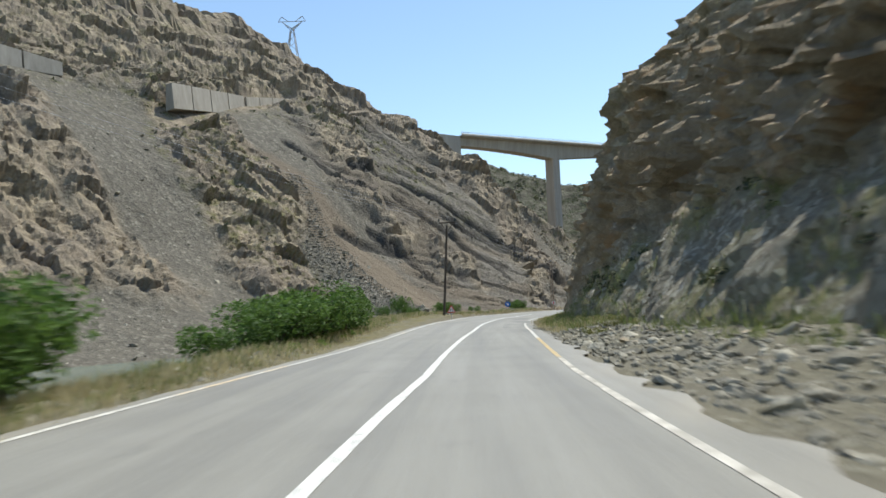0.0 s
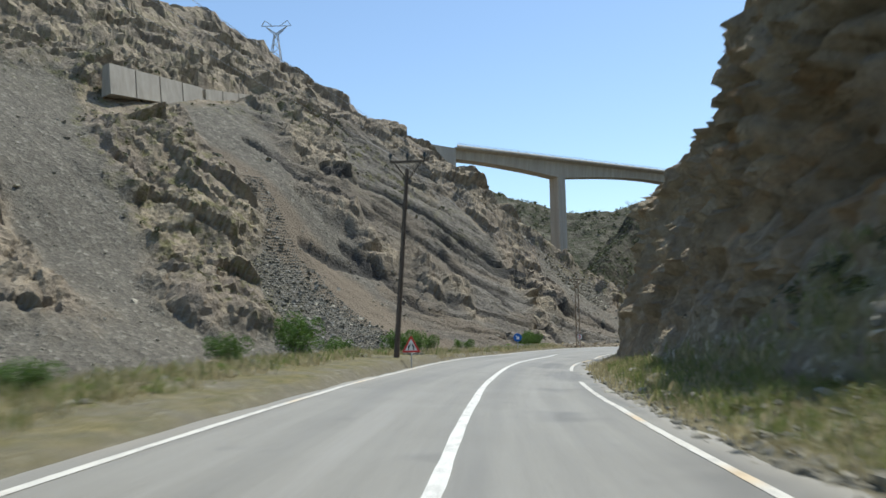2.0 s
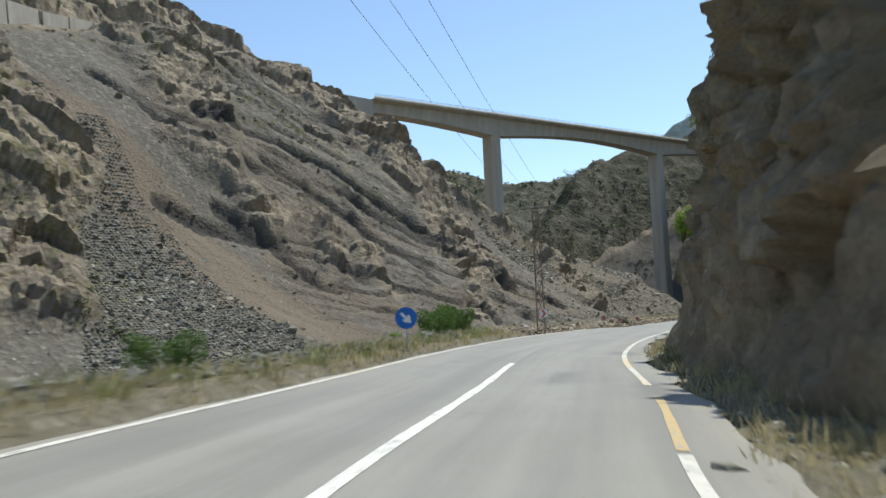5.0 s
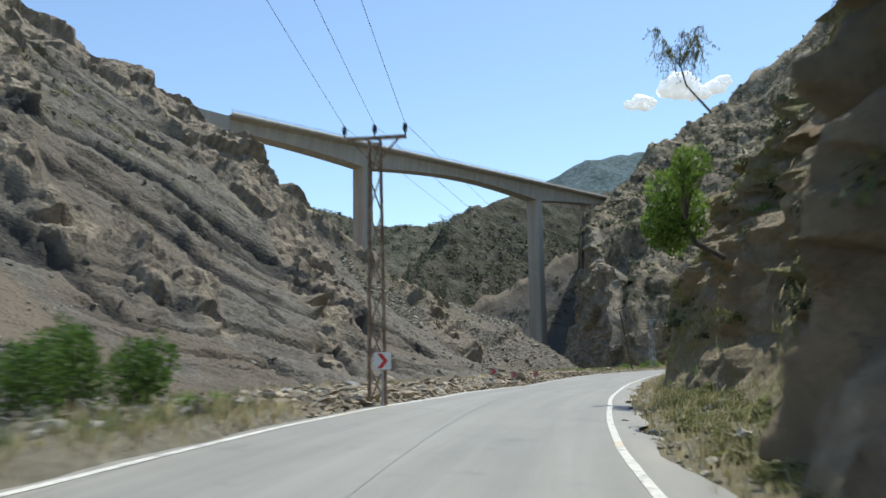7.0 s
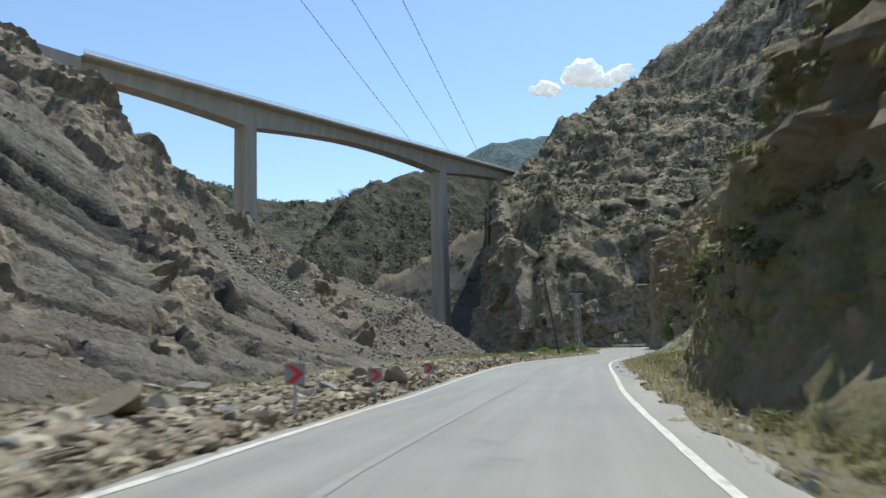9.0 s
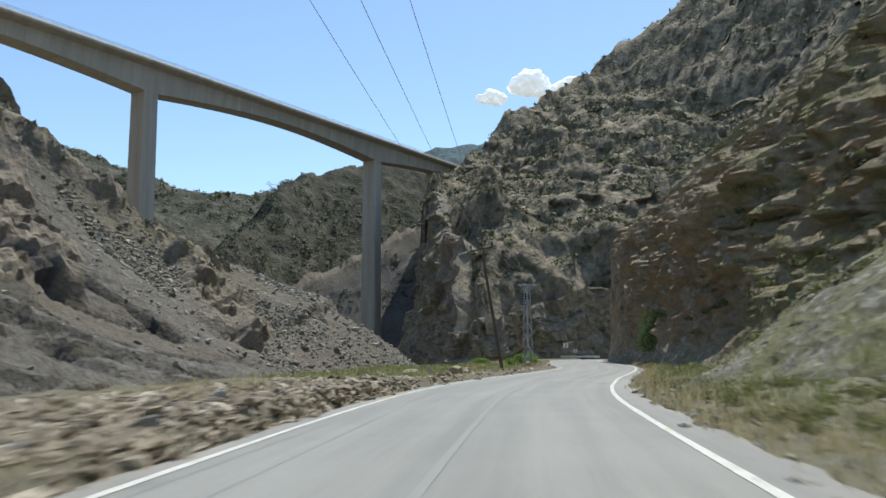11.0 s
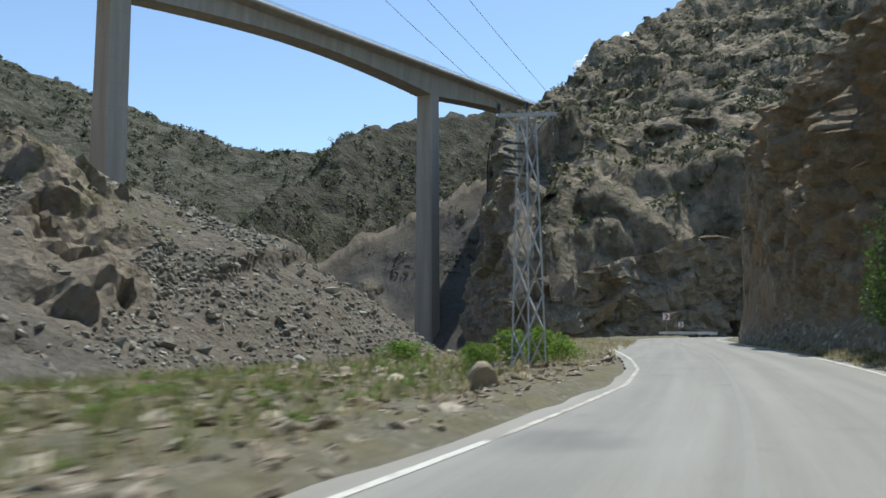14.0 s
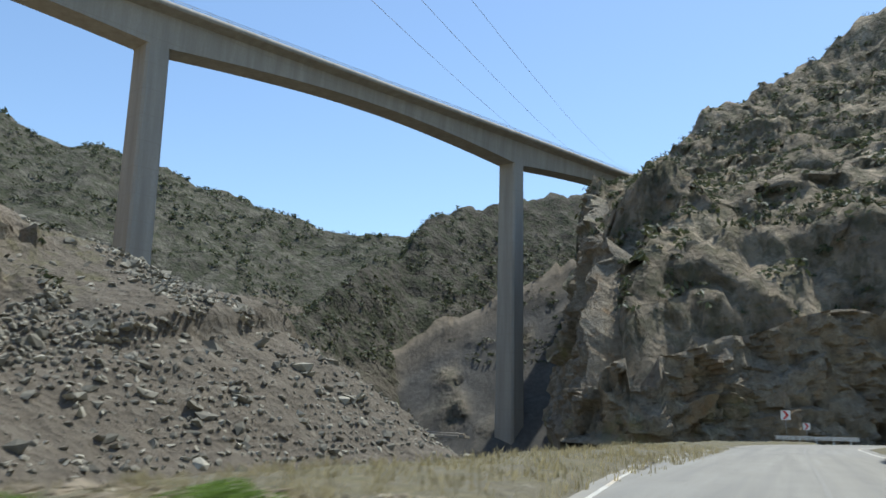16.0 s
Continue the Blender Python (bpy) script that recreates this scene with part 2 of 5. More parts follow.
def cliff_material(name="cliff_rock", grey=0.0):
    k = Mat(name, 0.93, 0.15)
    big, mid, fine = k.noise(0.18, 5), k.noise(0.9, 9, 0.7), k.noise(6.0, 8, 0.7)
    c = k.ramp(mid, [(0.25, (0.14, 0.115, 0.085)), (0.43, (0.34, 0.272, 0.185)), (0.6, (0.53, 0.43, 0.295)), (0.78, (0.75, 0.66, 0.5))])
    c = k.mix(k.ramp(big, [(0.42, 0.0), (0.62, 0.75)]), c, (0.383, 0.295, 0.191))
    c = k.mix(k.ramp(k.noise(0.32, 5, 0.6), [(0.56, 0.0), (0.66, 0.6)]), c, (0.479, 0.293, 0.138))
    talus = k.cells(4.5, out="Color")
    sep = k.t.nodes.new("ShaderNodeSeparateColor")
    k.link(talus, sep.inputs[0])
    c = k.mix(k.attr("talus"), c, k.ramp(sep.outputs[0], [(0, (0.24, 0.215, 0.165)), (0.8, (0.42, 0.385, 0.295)), (1, (0.66, 0.62, 0.5))]))
    veg = k.math('MULTIPLY', k.attr("veg"), k.ramp(k.noise(0.7, 6, 0.7), [(0.42, 0.0), (0.58, 0.9)]))
    c = k.mix(veg, c, k.ramp(fine, [(0.3, (0.17, 0.19, 0.065)), (0.7, (0.44, 0.4, 0.19))]))
    # grey mixes in a darker tone that paints shade onto the rock
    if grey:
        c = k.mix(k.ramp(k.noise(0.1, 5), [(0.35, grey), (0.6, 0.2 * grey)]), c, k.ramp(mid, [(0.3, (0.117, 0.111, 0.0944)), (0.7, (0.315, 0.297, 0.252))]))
    k.bump(mid, 0.9, 0.9)
    k.bump(k.cells(1.3, 'DISTANCE_TO_EDGE'), 0.45, 0.6)
    k.bump(k.cells(4.5), 0.16, 0.6)
    k.bump(fine, 0.2, 1.0)
    return k.color(c)
def mountain_material(name, tint, dot=0.5):
    k = Mat(name, 0.95, 0.1)
    big, mid, fine = k.noise(0.02, 5), k.noise(0.12, 9, 0.68), k.noise(0.9, 8, 0.7)
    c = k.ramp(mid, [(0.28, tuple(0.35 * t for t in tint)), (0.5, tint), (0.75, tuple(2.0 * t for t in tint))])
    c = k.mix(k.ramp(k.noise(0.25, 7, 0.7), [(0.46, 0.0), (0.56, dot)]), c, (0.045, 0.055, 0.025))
    # ramp gravel, its grey lowered to stand in for the shade on it
    c = k.mix(k.attr("scree"), c, k.ramp(fine, [(0.3, (0.09, 0.084, 0.073)), (0.7, (0.15, 0.14, 0.122))]))
    c = k.mix(k.attr("earth"), c, k.ramp(fine, [(0.3, (0.13, 0.108, 0.08)), (0.7, (0.205, 0.173, 0.13))]))
    bare = k.math('SUBTRACT', 1.0, k.attr("scree"))
    k.bump(k.math('MULTIPLY', mid, bare), 3.5, 0.6)
    k.bump(k.math('MULTIPLY', k.cells(0.3, 'DISTANCE_TO_EDGE'), bare), 1.5, 0.5)
    k.bump(k.math('MULTIPLY', k.cells(0.9), bare), 0.6, 0.5)
    k.bump(fine, 0.4, 0.7)
    return k.color(c)
def asphalt_material():
    k = Mat("asphalt", 0.62, 0.45)
    fine, patch = k.noise(38.0, 4, 0.7), k.noise(0.35, 6, 0.6)
    c = k.ramp(fine, [(0.25, (0.172, 0.16, 0.131)), (0.75, (0.288, 0.27, 0.223))])
    c = k.mix(k.ramp(patch, [(0.4, 0.0), (0.7, 0.5)]), c, (0.283, 0.268, 0.228))
    c = k.mix(k.ramp(k.noise(0.8, 7, 0.6), [(0.62, 0.0), (0.7, 0.45)]), c, (0.131, 0.125, 0.109))
    c = k.mix(k.attr("tar"), c, (0.0757, 0.073, 0.0665))
    c = k.mix(k.attr("dust"), c, (0.313, 0.28, 0.218))
    lane = k.t.nodes.new("ShaderNodeCombineXYZ")
    k.link(k.attr("across"), lane.inputs[0])
    k.link(k.math('MULTIPLY', k.attr("along"), 0.03), lane.inputs[1])
    streak = k.noise(1.3, 5, 0.6, 0.0, lane.outputs[0])
    c = k.mix(k.ramp(streak, [(0.35, 0.38), (0.52, 0.0)]), c, (0.135, 0.128, 0.115))
    c = k.mix(k.ramp(streak, [(0.52, 0.0), (0.7, 0.4)]), c, (0.34, 0.32, 0.28))
    k.bump(fine, 0.01, 0.5)
    return k.color(c)
def ground_material():
    k = Mat("gravel", 0.95, 0.15)
    sep = k.t.nodes.new("ShaderNodeSeparateColor")
    k.link(k.cells(7.0, out="Color"), sep.inputs[0])
    fine = k.noise(9.0, 8, 0.7)
    c = k.ramp(sep.outputs[0], [(0, (0.124, 0.113, 0.0838)), (0.75, (0.182, 0.167, 0.126)), (0.95, (0.233, 0.218, 0.168)), (1, (0.373, 0.357, 0.287))])
    c = k.mix(0.5, c, k.ramp(fine, [(0.3, (0.116, 0.102, 0.0735)), (0.7, (0.218, 0.194, 0.144))]))
    straw = k.math('MULTIPLY', k.attr("grass"), k.ramp(k.noise(0.7, 6, 0.65), [(0.38, 0.15), (0.6, 1.0)]))
    c = k.mix(straw, c, k.ramp(k.noise(2.2, 7, 0.7), [(0.3, (0.0776, 0.0816, 0.028)), (0.55, (0.178, 0.151, 0.0665)), (0.75, (0.279, 0.225, 0.112))]))
    c = k.mix(k.attr("wet"), c, (0.0928, 0.0872, 0.0665))
    k.bump(k.cells(7.0), 0.06, 0.6)
    k.bump(fine, 0.05, 0.8)
    return k.color(c)
def paint_material(name, tone, warm):
    k = Mat(name, 0.6, 0.3)
    c = k.ramp(k.noise(5.0, 8, 0.75), [(0.36, (0.3, 0.285, 0.255)), (0.5, tone)])
    c = k.mix(k.ramp(k.noise(0.15, 4), [(0.55, 0.0), (0.62, warm)]), c, (0.62, 0.4, 0.14))
    return k.color(c)
def concrete_material():
    k = Mat("concrete", 0.85, 0.25)
    streak = k.noise(0.5, 7, 0.65, 0.0, k.stretch((1, 1, 0.08)))
    fine = k.noise(2.5, 8, 0.65)
    c = k.ramp(streak, [(0.3, (0.32, 0.29, 0.24)), (0.6, (0.43, 0.395, 0.335)), (0.8, (0.51, 0.475, 0.41))])
    c = k.mix(k.ramp(fine, [(0.35, 0.0), (0.75, 0.4)]), c, (0.329, 0.288, 0.224))
    lift = k.t.nodes.new("ShaderNodeTexWave")
    lift.bands_direction, lift.wave_profile = 'Z', 'SAW'
    lift.inputs["Scale"].default_value = 0.07
    k.link(k.geo.outputs["Position"], lift.inputs["Vector"])
    c = k.mix(k.ramp(lift.outputs["Fac"], [(0.0, 0.35), (0.04, 0.0)]), c, (0.264, 0.234, 0.189))
    k.bump(fine, 0.05, 0.4)
    return k.color(c)
def simple(name, stops, scale=6.0, rough=0.8, metal=0.0, spec=0.3, bump=0.0, vec=None):
    k = Mat(name, rough, spec)
    f = k.noise(scale, 7, 0.65, 0.0, k.stretch(vec) if vec else None)
    k.b.inputs["Metallic"].default_value = metal
    if bump:
        k.bump(f, bump)
    return k.color(k.ramp(f, stops))
def leaf_material(name, a, b, back=0.35):
    k = Mat(name, 0.55, 0.3)
    c = k.ramp(k.island(), [(0.0, a), (1.0, b)])
    c = k.mix(k.ramp(k.noise(0.9, 3), [(0.35, 0.0), (0.7, 0.4)]), c, tuple(0.7 * v for v in a))
    tr = k.t.nodes.new("ShaderNodeBsdfTranslucent")
    k.link(c, tr.inputs["Color"])
    mx = k.t.nodes.new("ShaderNodeMixShader")
    mx.inputs[0].default_value = back
    out = k.t.nodes["Material Output"]
    k.link(k.b.outputs[0], mx.inputs[1])
    k.link(tr.outputs[0], mx.inputs[2])
    k.link(mx.outputs[0], out.inputs["Surface"])
    return k.color(c)
hill_m, cliff_m = hill_material(), cliff_material()
# the cliff rock again, greyed darker to stand in for the bend face's shade
shaded_face_m = cliff_material("shaded_face_rock", 0.85)
bend_m = mountain_material("bend_rock", (0.255, 0.208, 0.145), 0.5)
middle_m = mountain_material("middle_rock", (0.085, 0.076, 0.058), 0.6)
far_m = mountain_material("far_slope", (0.105, 0.097, 0.073), 0.6)
# bluish base colour paints the haze of distance onto the green mountain
hazed_m = mountain_material("hazed_slope", (0.1, 0.14, 0.15), 0.5)
asphalt_m, ground_m, concrete_m = asphalt_material(), ground_material(), concrete_material()
wall_m = simple("pale_wall", [(0.3, (0.27, 0.24, 0.195)), (0.7, (0.41, 0.37, 0.305))], 0.6, 0.9, vec=(1, 1, 0.25))
paint_m, edge_m = paint_material("lane_paint", (0.7, 0.68, 0.61), 0.0), paint_material("edge_paint", (0.62, 0.59, 0.51), 0.5)
wood_m = simple("pole_wood", [(0.3, (0.06, 0.046, 0.036)), (0.7, (0.14, 0.11, 0.085))], 5.0, 0.85, bump=0.01, vec=(6, 6, 0.5))
steel_m = simple("galvanised_steel", [(0.3, (0.36, 0.37, 0.37)), (0.7, (0.55, 0.56, 0.56))], 4.0, 0.5, 0.6, 0.5)
rust_m = simple("rusty_steel", [(0.35, (0.17, 0.1, 0.06)), (0.65, (0.38, 0.3, 0.22))], 5.0, 0.7, 0.2, 0.4)
insul_m = simple("insulator", [(0.3, (0.02, 0.03, 0.03)), (0.7, (0.05, 0.06, 0.06))], 8.0, 0.25, 0.0, 0.5)
wire_m = simple("wire", [(0.3, (0.2, 0.2, 0.21)), (0.7, (0.3, 0.3, 0.31))], 2.0, 0.5, 0.3)
red_m = simple("sign_red", [(0.3, (0.5, 0.03, 0.03)), (0.7, (0.62, 0.05, 0.045))], 9.0, 0.45)
white_m = simple("sign_white", [(0.3, (0.66, 0.65, 0.62)), (0.7, (0.8, 0.79, 0.76))], 9.0, 0.45)
blue_sign_m = simple("sign_blue", [(0.3, (0.01, 0.10, 0.42)), (0.7, (0.02, 0.15, 0.52))], 9.0, 0.45)
black_m = simple("sign_black", [(0.3, (0.015, 0.015, 0.015)), (0.7, (0.03, 0.03, 0.03))], 9.0, 0.5)
grey_back_m = simple("sign_back", [(0.3, (0.22, 0.22, 0.22)), (0.7, (0.32, 0.32, 0.31))], 9.0, 0.6, 0.4)
leaf_m = leaf_material("leaf_green", (0.06, 0.115, 0.022), (0.15, 0.24, 0.055), 0.45)
bright_leaf_m = leaf_material("leaf_bright", (0.12, 0.2, 0.03), (0.25, 0.36, 0.07), 0.5)
dull_leaf_m = leaf_material("leaf_dull", (0.05, 0.06, 0.025), (0.11, 0.115, 0.05), 0.25)
olive_leaf_m = leaf_material("leaf_olive", (0.11, 0.12, 0.035), (0.25, 0.24, 0.085), 0.4)
straw_m = leaf_material("dry_grass", (0.34, 0.29, 0.15), (0.6, 0.52, 0.31), 0.5)
grass_m = leaf_material("green_grass", (0.14, 0.175, 0.05), (0.3, 0.33, 0.12), 0.5)
bark_m = simple("bark", [(0.3, (0.05, 0.04, 0.03)), (0.7, (0.13, 0.105, 0.08))], 9.0, 0.9, bump=0.01)
def stone_material(name, a, b, c):
    k = Mat(name, 0.9, 0.2)
    tone = k.math('FRACT', k.math('ADD', k.island(), k.obrand()))
    base = k.ramp(tone, [(0.0, a), (0.6, b), (1.0, c)])
    col = k.mix(k.ramp(k.noise(4.0, 7, 0.7), [(0.35, 0.0), (0.7, 0.5)]), base, tuple(0.55 * v for v in b))
    k.bump(k.noise(7.0, 7, 0.7), 0.03, 0.7)
    return k.color(col)
tan_stone_m = stone_material("tan_stone", (0.2, 0.163, 0.115), (0.345, 0.285, 0.2), (0.58, 0.505, 0.38))
grey_stone_m = stone_material("grey_stone", (0.17, 0.156, 0.12), (0.265, 0.243, 0.188), (0.52, 0.475, 0.37))
pale_stone_m = stone_material("pale_stone", (0.26, 0.215, 0.148), (0.416, 0.345, 0.241), (0.624, 0.546, 0.408))
fan_stone_m = stone_material("fan_stone", (0.115, 0.111, 0.092), (0.195, 0.187, 0.155), (0.36, 0.345, 0.29))
grey_slab_m = stone_material("grey_slab", (0.2, 0.195, 0.18), (0.28, 0.272, 0.25), (0.4, 0.39, 0.36))
water_m = simple("river_water", [(0.3, (0.12, 0.16, 0.12)), (0.7, (0.2, 0.25, 0.19))], 0.8, 0.12, 0.0, 0.5, bump=0.03)
cloud_m = simple("cloud", [(0.3, (0.9, 0.9, 0.9)), (0.7, (0.95, 0.95, 0.95))], 0.01, 1.0)
# added weak glow, in place of sunlight scattered through the backlit clouds
cloud_m.node_tree.nodes["Principled BSDF"].inputs["Emission Color"].default_value = (1, 1, 1, 1)
cloud_m.node_tree.nodes["Principled BSDF"].inputs["Emission Strength"].default_value = 0.3

# ---- the left hill ----
def xy_of(u, v):
    return 0.656 * u - 0.755 * v, 0.755 * u + 0.656 * v
def slope_z(v):
    return np.interp(v, [100, 130, 138, 150, 160, 170, 185, 216, 224, 232, 240, 270, 300, 400], [-8, -5.5, -2.6, 3.5, 9.5, 16.5, 33.5, 60.7, 64.8, 68, 75.5, 98, 118, 152])
def edge_u(v):
    return np.interp(v, [100, 140, 148, 155, 165, 172, 179, 186, 200, 214, 240, 300], [312, 305, 301, 298, 289, 278, 267, 259.5, 259.5, 258.5, 243, 228])
def hill_height(u, v):
    over = u - edge_u(v)
    nose = 2.3 * smooth(262, 278, u) * smooth(140, 150, v) * smooth(182, 170, v)
    return slope_z(v) + nose - np.where(over > 0, over * 1.1, 0) - 6 * smooth(-5, 14, over)
def seg(u, v, a, b):
    """Distance to the stretch from a to b."""
    du, dv = b[0] - a[0], b[1] - a[1]
    t = np.clip(((u - a[0]) * du + (v - a[1]) * dv) / (du * du + dv * dv), 0, 1)
    return np.hypot(u - a[0] - t * du, v - a[1] - t * dv)
def hill_masks(u, v):
    wob = 5 * fbm(u / 14, v / 14, u * 0, 4, 61) + 2 * fbm(u / 4, v / 4, u * 0, 3, 62)
    rock = np.zeros(u.shape)
    for a, b, r in (((150, 214), (148, 182), 12), ((148, 182), (138, 158), 8.5), ((106, 200), (112, 156), 6), ((92, 222), (96, 168), 9), ((74, 215), (80, 160), 10),
                    ((205, 216), (192, 197), 8), ((236, 214), (251, 202), 8), ((251, 202), (245, 177), 7), ((243, 176), (247, 166), 3.5), ((262, 188), (268, 178), 4.5), ((274, 168), (271, 160), 3.4), ((268, 157), (265, 151), 3.0), ((259, 152), (260, 147), 2.0), ((243, 176), (236, 164), 3.4), ((229, 159), (212, 146), 2.8),
                    ((190, 173), (200, 173), 2.6), ((200, 173), (194, 160), 2.2), ((203, 163), (201, 154), 2.6), ((224, 198), (226, 192), 2.6), ((181, 187), (187, 182), 2.4)):
        rock = np.maximum(rock, smooth(3, -2, seg(u, v, a, b) - r + wob))
    rock = np.maximum(rock, smooth(212, 219, v + wob * 0.8))
    q = 0.5 * u + 0.866 * v
    slab = smooth(176, 188, u + wob) * smooth(262, 246, u + wob) * (1 - rock)
    red = smooth(3, -1, np.minimum(seg(u, v, (160, 190), (169, 171)), seg(u, v, (169, 171), (177, 140))) - 6 + wob * 0.6) * (1 - rock)
    red = np.maximum(red, 0.8 * smooth(2, -1, seg(u, v, (186, 160), (196, 145)) - 5 + wob) * (1 - rock))
    red = np.maximum(red, 0.6 * smooth(0.05, 0.35, fbm(q / 7, (0.866 * u - 0.5 * v) / 16, u * 0, 4, 66)) * slab)
    # scarps and gullies, where dark rock and its shade share one colour mask
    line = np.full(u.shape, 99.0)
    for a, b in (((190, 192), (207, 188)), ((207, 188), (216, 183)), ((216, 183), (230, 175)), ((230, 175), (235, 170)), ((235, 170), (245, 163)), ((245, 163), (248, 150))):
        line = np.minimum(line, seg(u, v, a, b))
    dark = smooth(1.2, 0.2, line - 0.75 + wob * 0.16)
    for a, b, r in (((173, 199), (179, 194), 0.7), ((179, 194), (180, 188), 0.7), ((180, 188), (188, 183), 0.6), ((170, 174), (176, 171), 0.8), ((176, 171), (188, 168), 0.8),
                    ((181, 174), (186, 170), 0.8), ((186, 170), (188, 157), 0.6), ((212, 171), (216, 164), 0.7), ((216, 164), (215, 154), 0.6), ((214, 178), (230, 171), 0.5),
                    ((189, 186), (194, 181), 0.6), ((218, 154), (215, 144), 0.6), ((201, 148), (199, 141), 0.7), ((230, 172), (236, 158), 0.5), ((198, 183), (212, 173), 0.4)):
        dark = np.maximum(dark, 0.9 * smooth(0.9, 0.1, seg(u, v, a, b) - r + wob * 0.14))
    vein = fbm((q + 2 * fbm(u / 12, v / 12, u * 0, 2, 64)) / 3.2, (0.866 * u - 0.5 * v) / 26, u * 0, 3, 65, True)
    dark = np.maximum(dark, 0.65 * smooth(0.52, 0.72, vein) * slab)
    veg = np.clip(smooth(2, -2, np.minimum(seg(u, v, (146, 205), (146, 160)), seg(u, v, (205, 214), (215, 200))) - 12 + wob) + 0.5 * smooth(200, 215, v) * smooth(225, 200, u) + 0.7 * smooth(2, -2, seg(u, v, (264, 186), (276, 164)) - 8 + wob) + 0.5 * smooth(8, 0, seg(u, v, (205, 190), (228, 182)) - 3 + wob), 0, 1)
    return rock, slab, red, dark, veg, q
u_axis = np.r_[np.arange(-120, 56, 4.0), np.arange(56, 312, 0.62), np.arange(312, 350, 3.0)]
v_axis = np.r_[np.arange(104, 124, 2.0), np.arange(124, 226, 0.55), np.arange(226, 264, 1.0), np.arange(264, 420, 4.0)]
U, V = np.meshgrid(u_axis, v_axis)
rock, slab, red, dark, veg, Q = hill_masks(U, V)
Z = hill_height(U, V)
B = 0.866 * U - 0.5 * V
warp = 1.5 * fbm(U / 9, V / 9, U * 0, 3, 70)
e1, c1, f1 = blocks((Q + warp) / 7, (B + warp) / 11, Z * 0, 71)
e2, c2, f2 = blocks((Q + warp) / 4.0, (B - warp) / 5.6, Z * 0, 75)
e3, c3, f3 = blocks((Q + warp) / 1.4, B / 2.0, Z * 0, 79)
crag = 2.6 * (c1 - 0.35) + 2.6 * f1 + 1.0 * (c2 - 0.4) + 1.5 * f2 + 0.25 * c3 + 0.55 * f3 - 0.6 * smooth(0.12, 0, e2) + 1.9 * fbm((Q + warp) / 10, (B + warp) / 14, U * 0, 5, 83, True) + 0.8
step = np.abs(((Q + 2.6 * warp + 3 * fbm(U / 25, V / 25, U * 0, 2, 86)) / 8.5) % 1 - 0.5) * 2
layered = smooth(-0.15, 0.45, fbm(Q / 9, B / 24, U * 0, 3, 88))
slabd = 0.75 * layered * smooth(0.5, 0.62, step) + layered * (0.5 * (c2 - 0.5) + 0.9 * f2) + (0.12 + 0.3 * layered) * f3 + 0.75 * fbm(Q / 7, B / 22, U * 0, 5, 87, True)
plaind = 0.7 * fbm(U / 14, V / 22, U * 0, 4, 90) + 0.25 * fbm((U * 0.9 + V * 0.42) / 3, (V - U * 0.5) / 16, U * 0, 3, 93, True) + 0.16 * (c3 - 0.5)
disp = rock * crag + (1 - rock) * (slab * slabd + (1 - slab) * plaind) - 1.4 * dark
disp = disp + 2.2 * fbm(U / 34, V / 40, U * 0, 3, 97)
brown = 0.55 * smooth(250, 268, U + 6 * fbm(U / 9, V / 9, U * 0, 3, 96)) * smooth(205, 185, V)
rubble = smooth(252, 268, U) * smooth(190, 172, V) * smooth(136, 146, V)
disp = disp + rubble * (0.12 * (c3 - 0.4) + 0.12 * f2 + 0.25 * f3)
# a flat bench with a cut bank along the nose's lower edge
ledge = V - 152 - 0.2 * (U - 285) + 0.8 * fbm(U / 5, V / 5, U * 0, 3, 99)
bench = smooth(-0.9, 0.3, ledge) * smooth(9, 2, ledge) * smooth(274, 284, U)
disp = disp + 1.5 * bench
earth = 0.7 * smooth(0.3, -0.6, ledge) * smooth(262, 276, U) * (0.6 + 0.4 * fbm(U / 6, V / 6, U * 0, 3, 98))
track = smooth(7, 2.5, np.minimum(seg(U, V, (136, 202), (172, 217)), seg(U, V, (172, 217), (204, 233))))
disp = disp * (1 - 0.85 * track) - 1.0 * track
disp *= smooth(118, 138, V)
X, Y = xy_of(U, V)
X, Y, Z = X + 0.45 * disp, Y - 0.39 * disp, Z + 0.8 * disp
X_H, Y_H, Z_H = X, Y, Z
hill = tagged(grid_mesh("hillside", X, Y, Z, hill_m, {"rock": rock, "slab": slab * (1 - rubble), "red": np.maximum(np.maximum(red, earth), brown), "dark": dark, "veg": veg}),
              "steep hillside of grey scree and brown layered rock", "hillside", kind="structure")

FLAT = rock[:-1, :-1] > 0.4
hill.data.polygons.foreach_set("use_smooth", ~FLAT.ravel())

# ---- the right cliff ----
s_end = s_at(297)
S, H = np.meshgrid(np.r_[np.arange(10, s_at(30), 1.0), np.arange(s_at(30), s_end, 0.27)], np.r_[np.arange(-1.2, 12, 0.24), np.arange(12, 22, 0.4), np.arange(22, 40, 0.8), np.arange(40, 90, 2.5)])
YS = np.interp(S, SS, RD[:, 1])
def along(y, keys):
    return np.interp(y, [k[0] for k in keys], [k[1] for k in keys])
foot = along(YS, [(-60, 8.2), (45, 8.2), (60, 8.0), (84, 7.7), (92, 7.6), (104, 7.0), (118, 6.6), (126, 5.4), (148, 5.3), (156, 7), (170, 6.4), (177, 5.1), (188, 5.3), (196, 9.5), (222, 9.0), (233, 6.6), (262, 6.2), (285, 5.0), (297, 4.6)])
lean = along(YS, [(45, 0.58), (76, 0.55), (92, 0.42), (104, 0.4), (114, 0.46), (127, 0.24), (148, 0.22), (156, 0.5), (172, 0.48), (178, 0.3), (188, 0.34), (196, 0.95), (222, 0.9), (234, 0.25), (280, 0.12)])
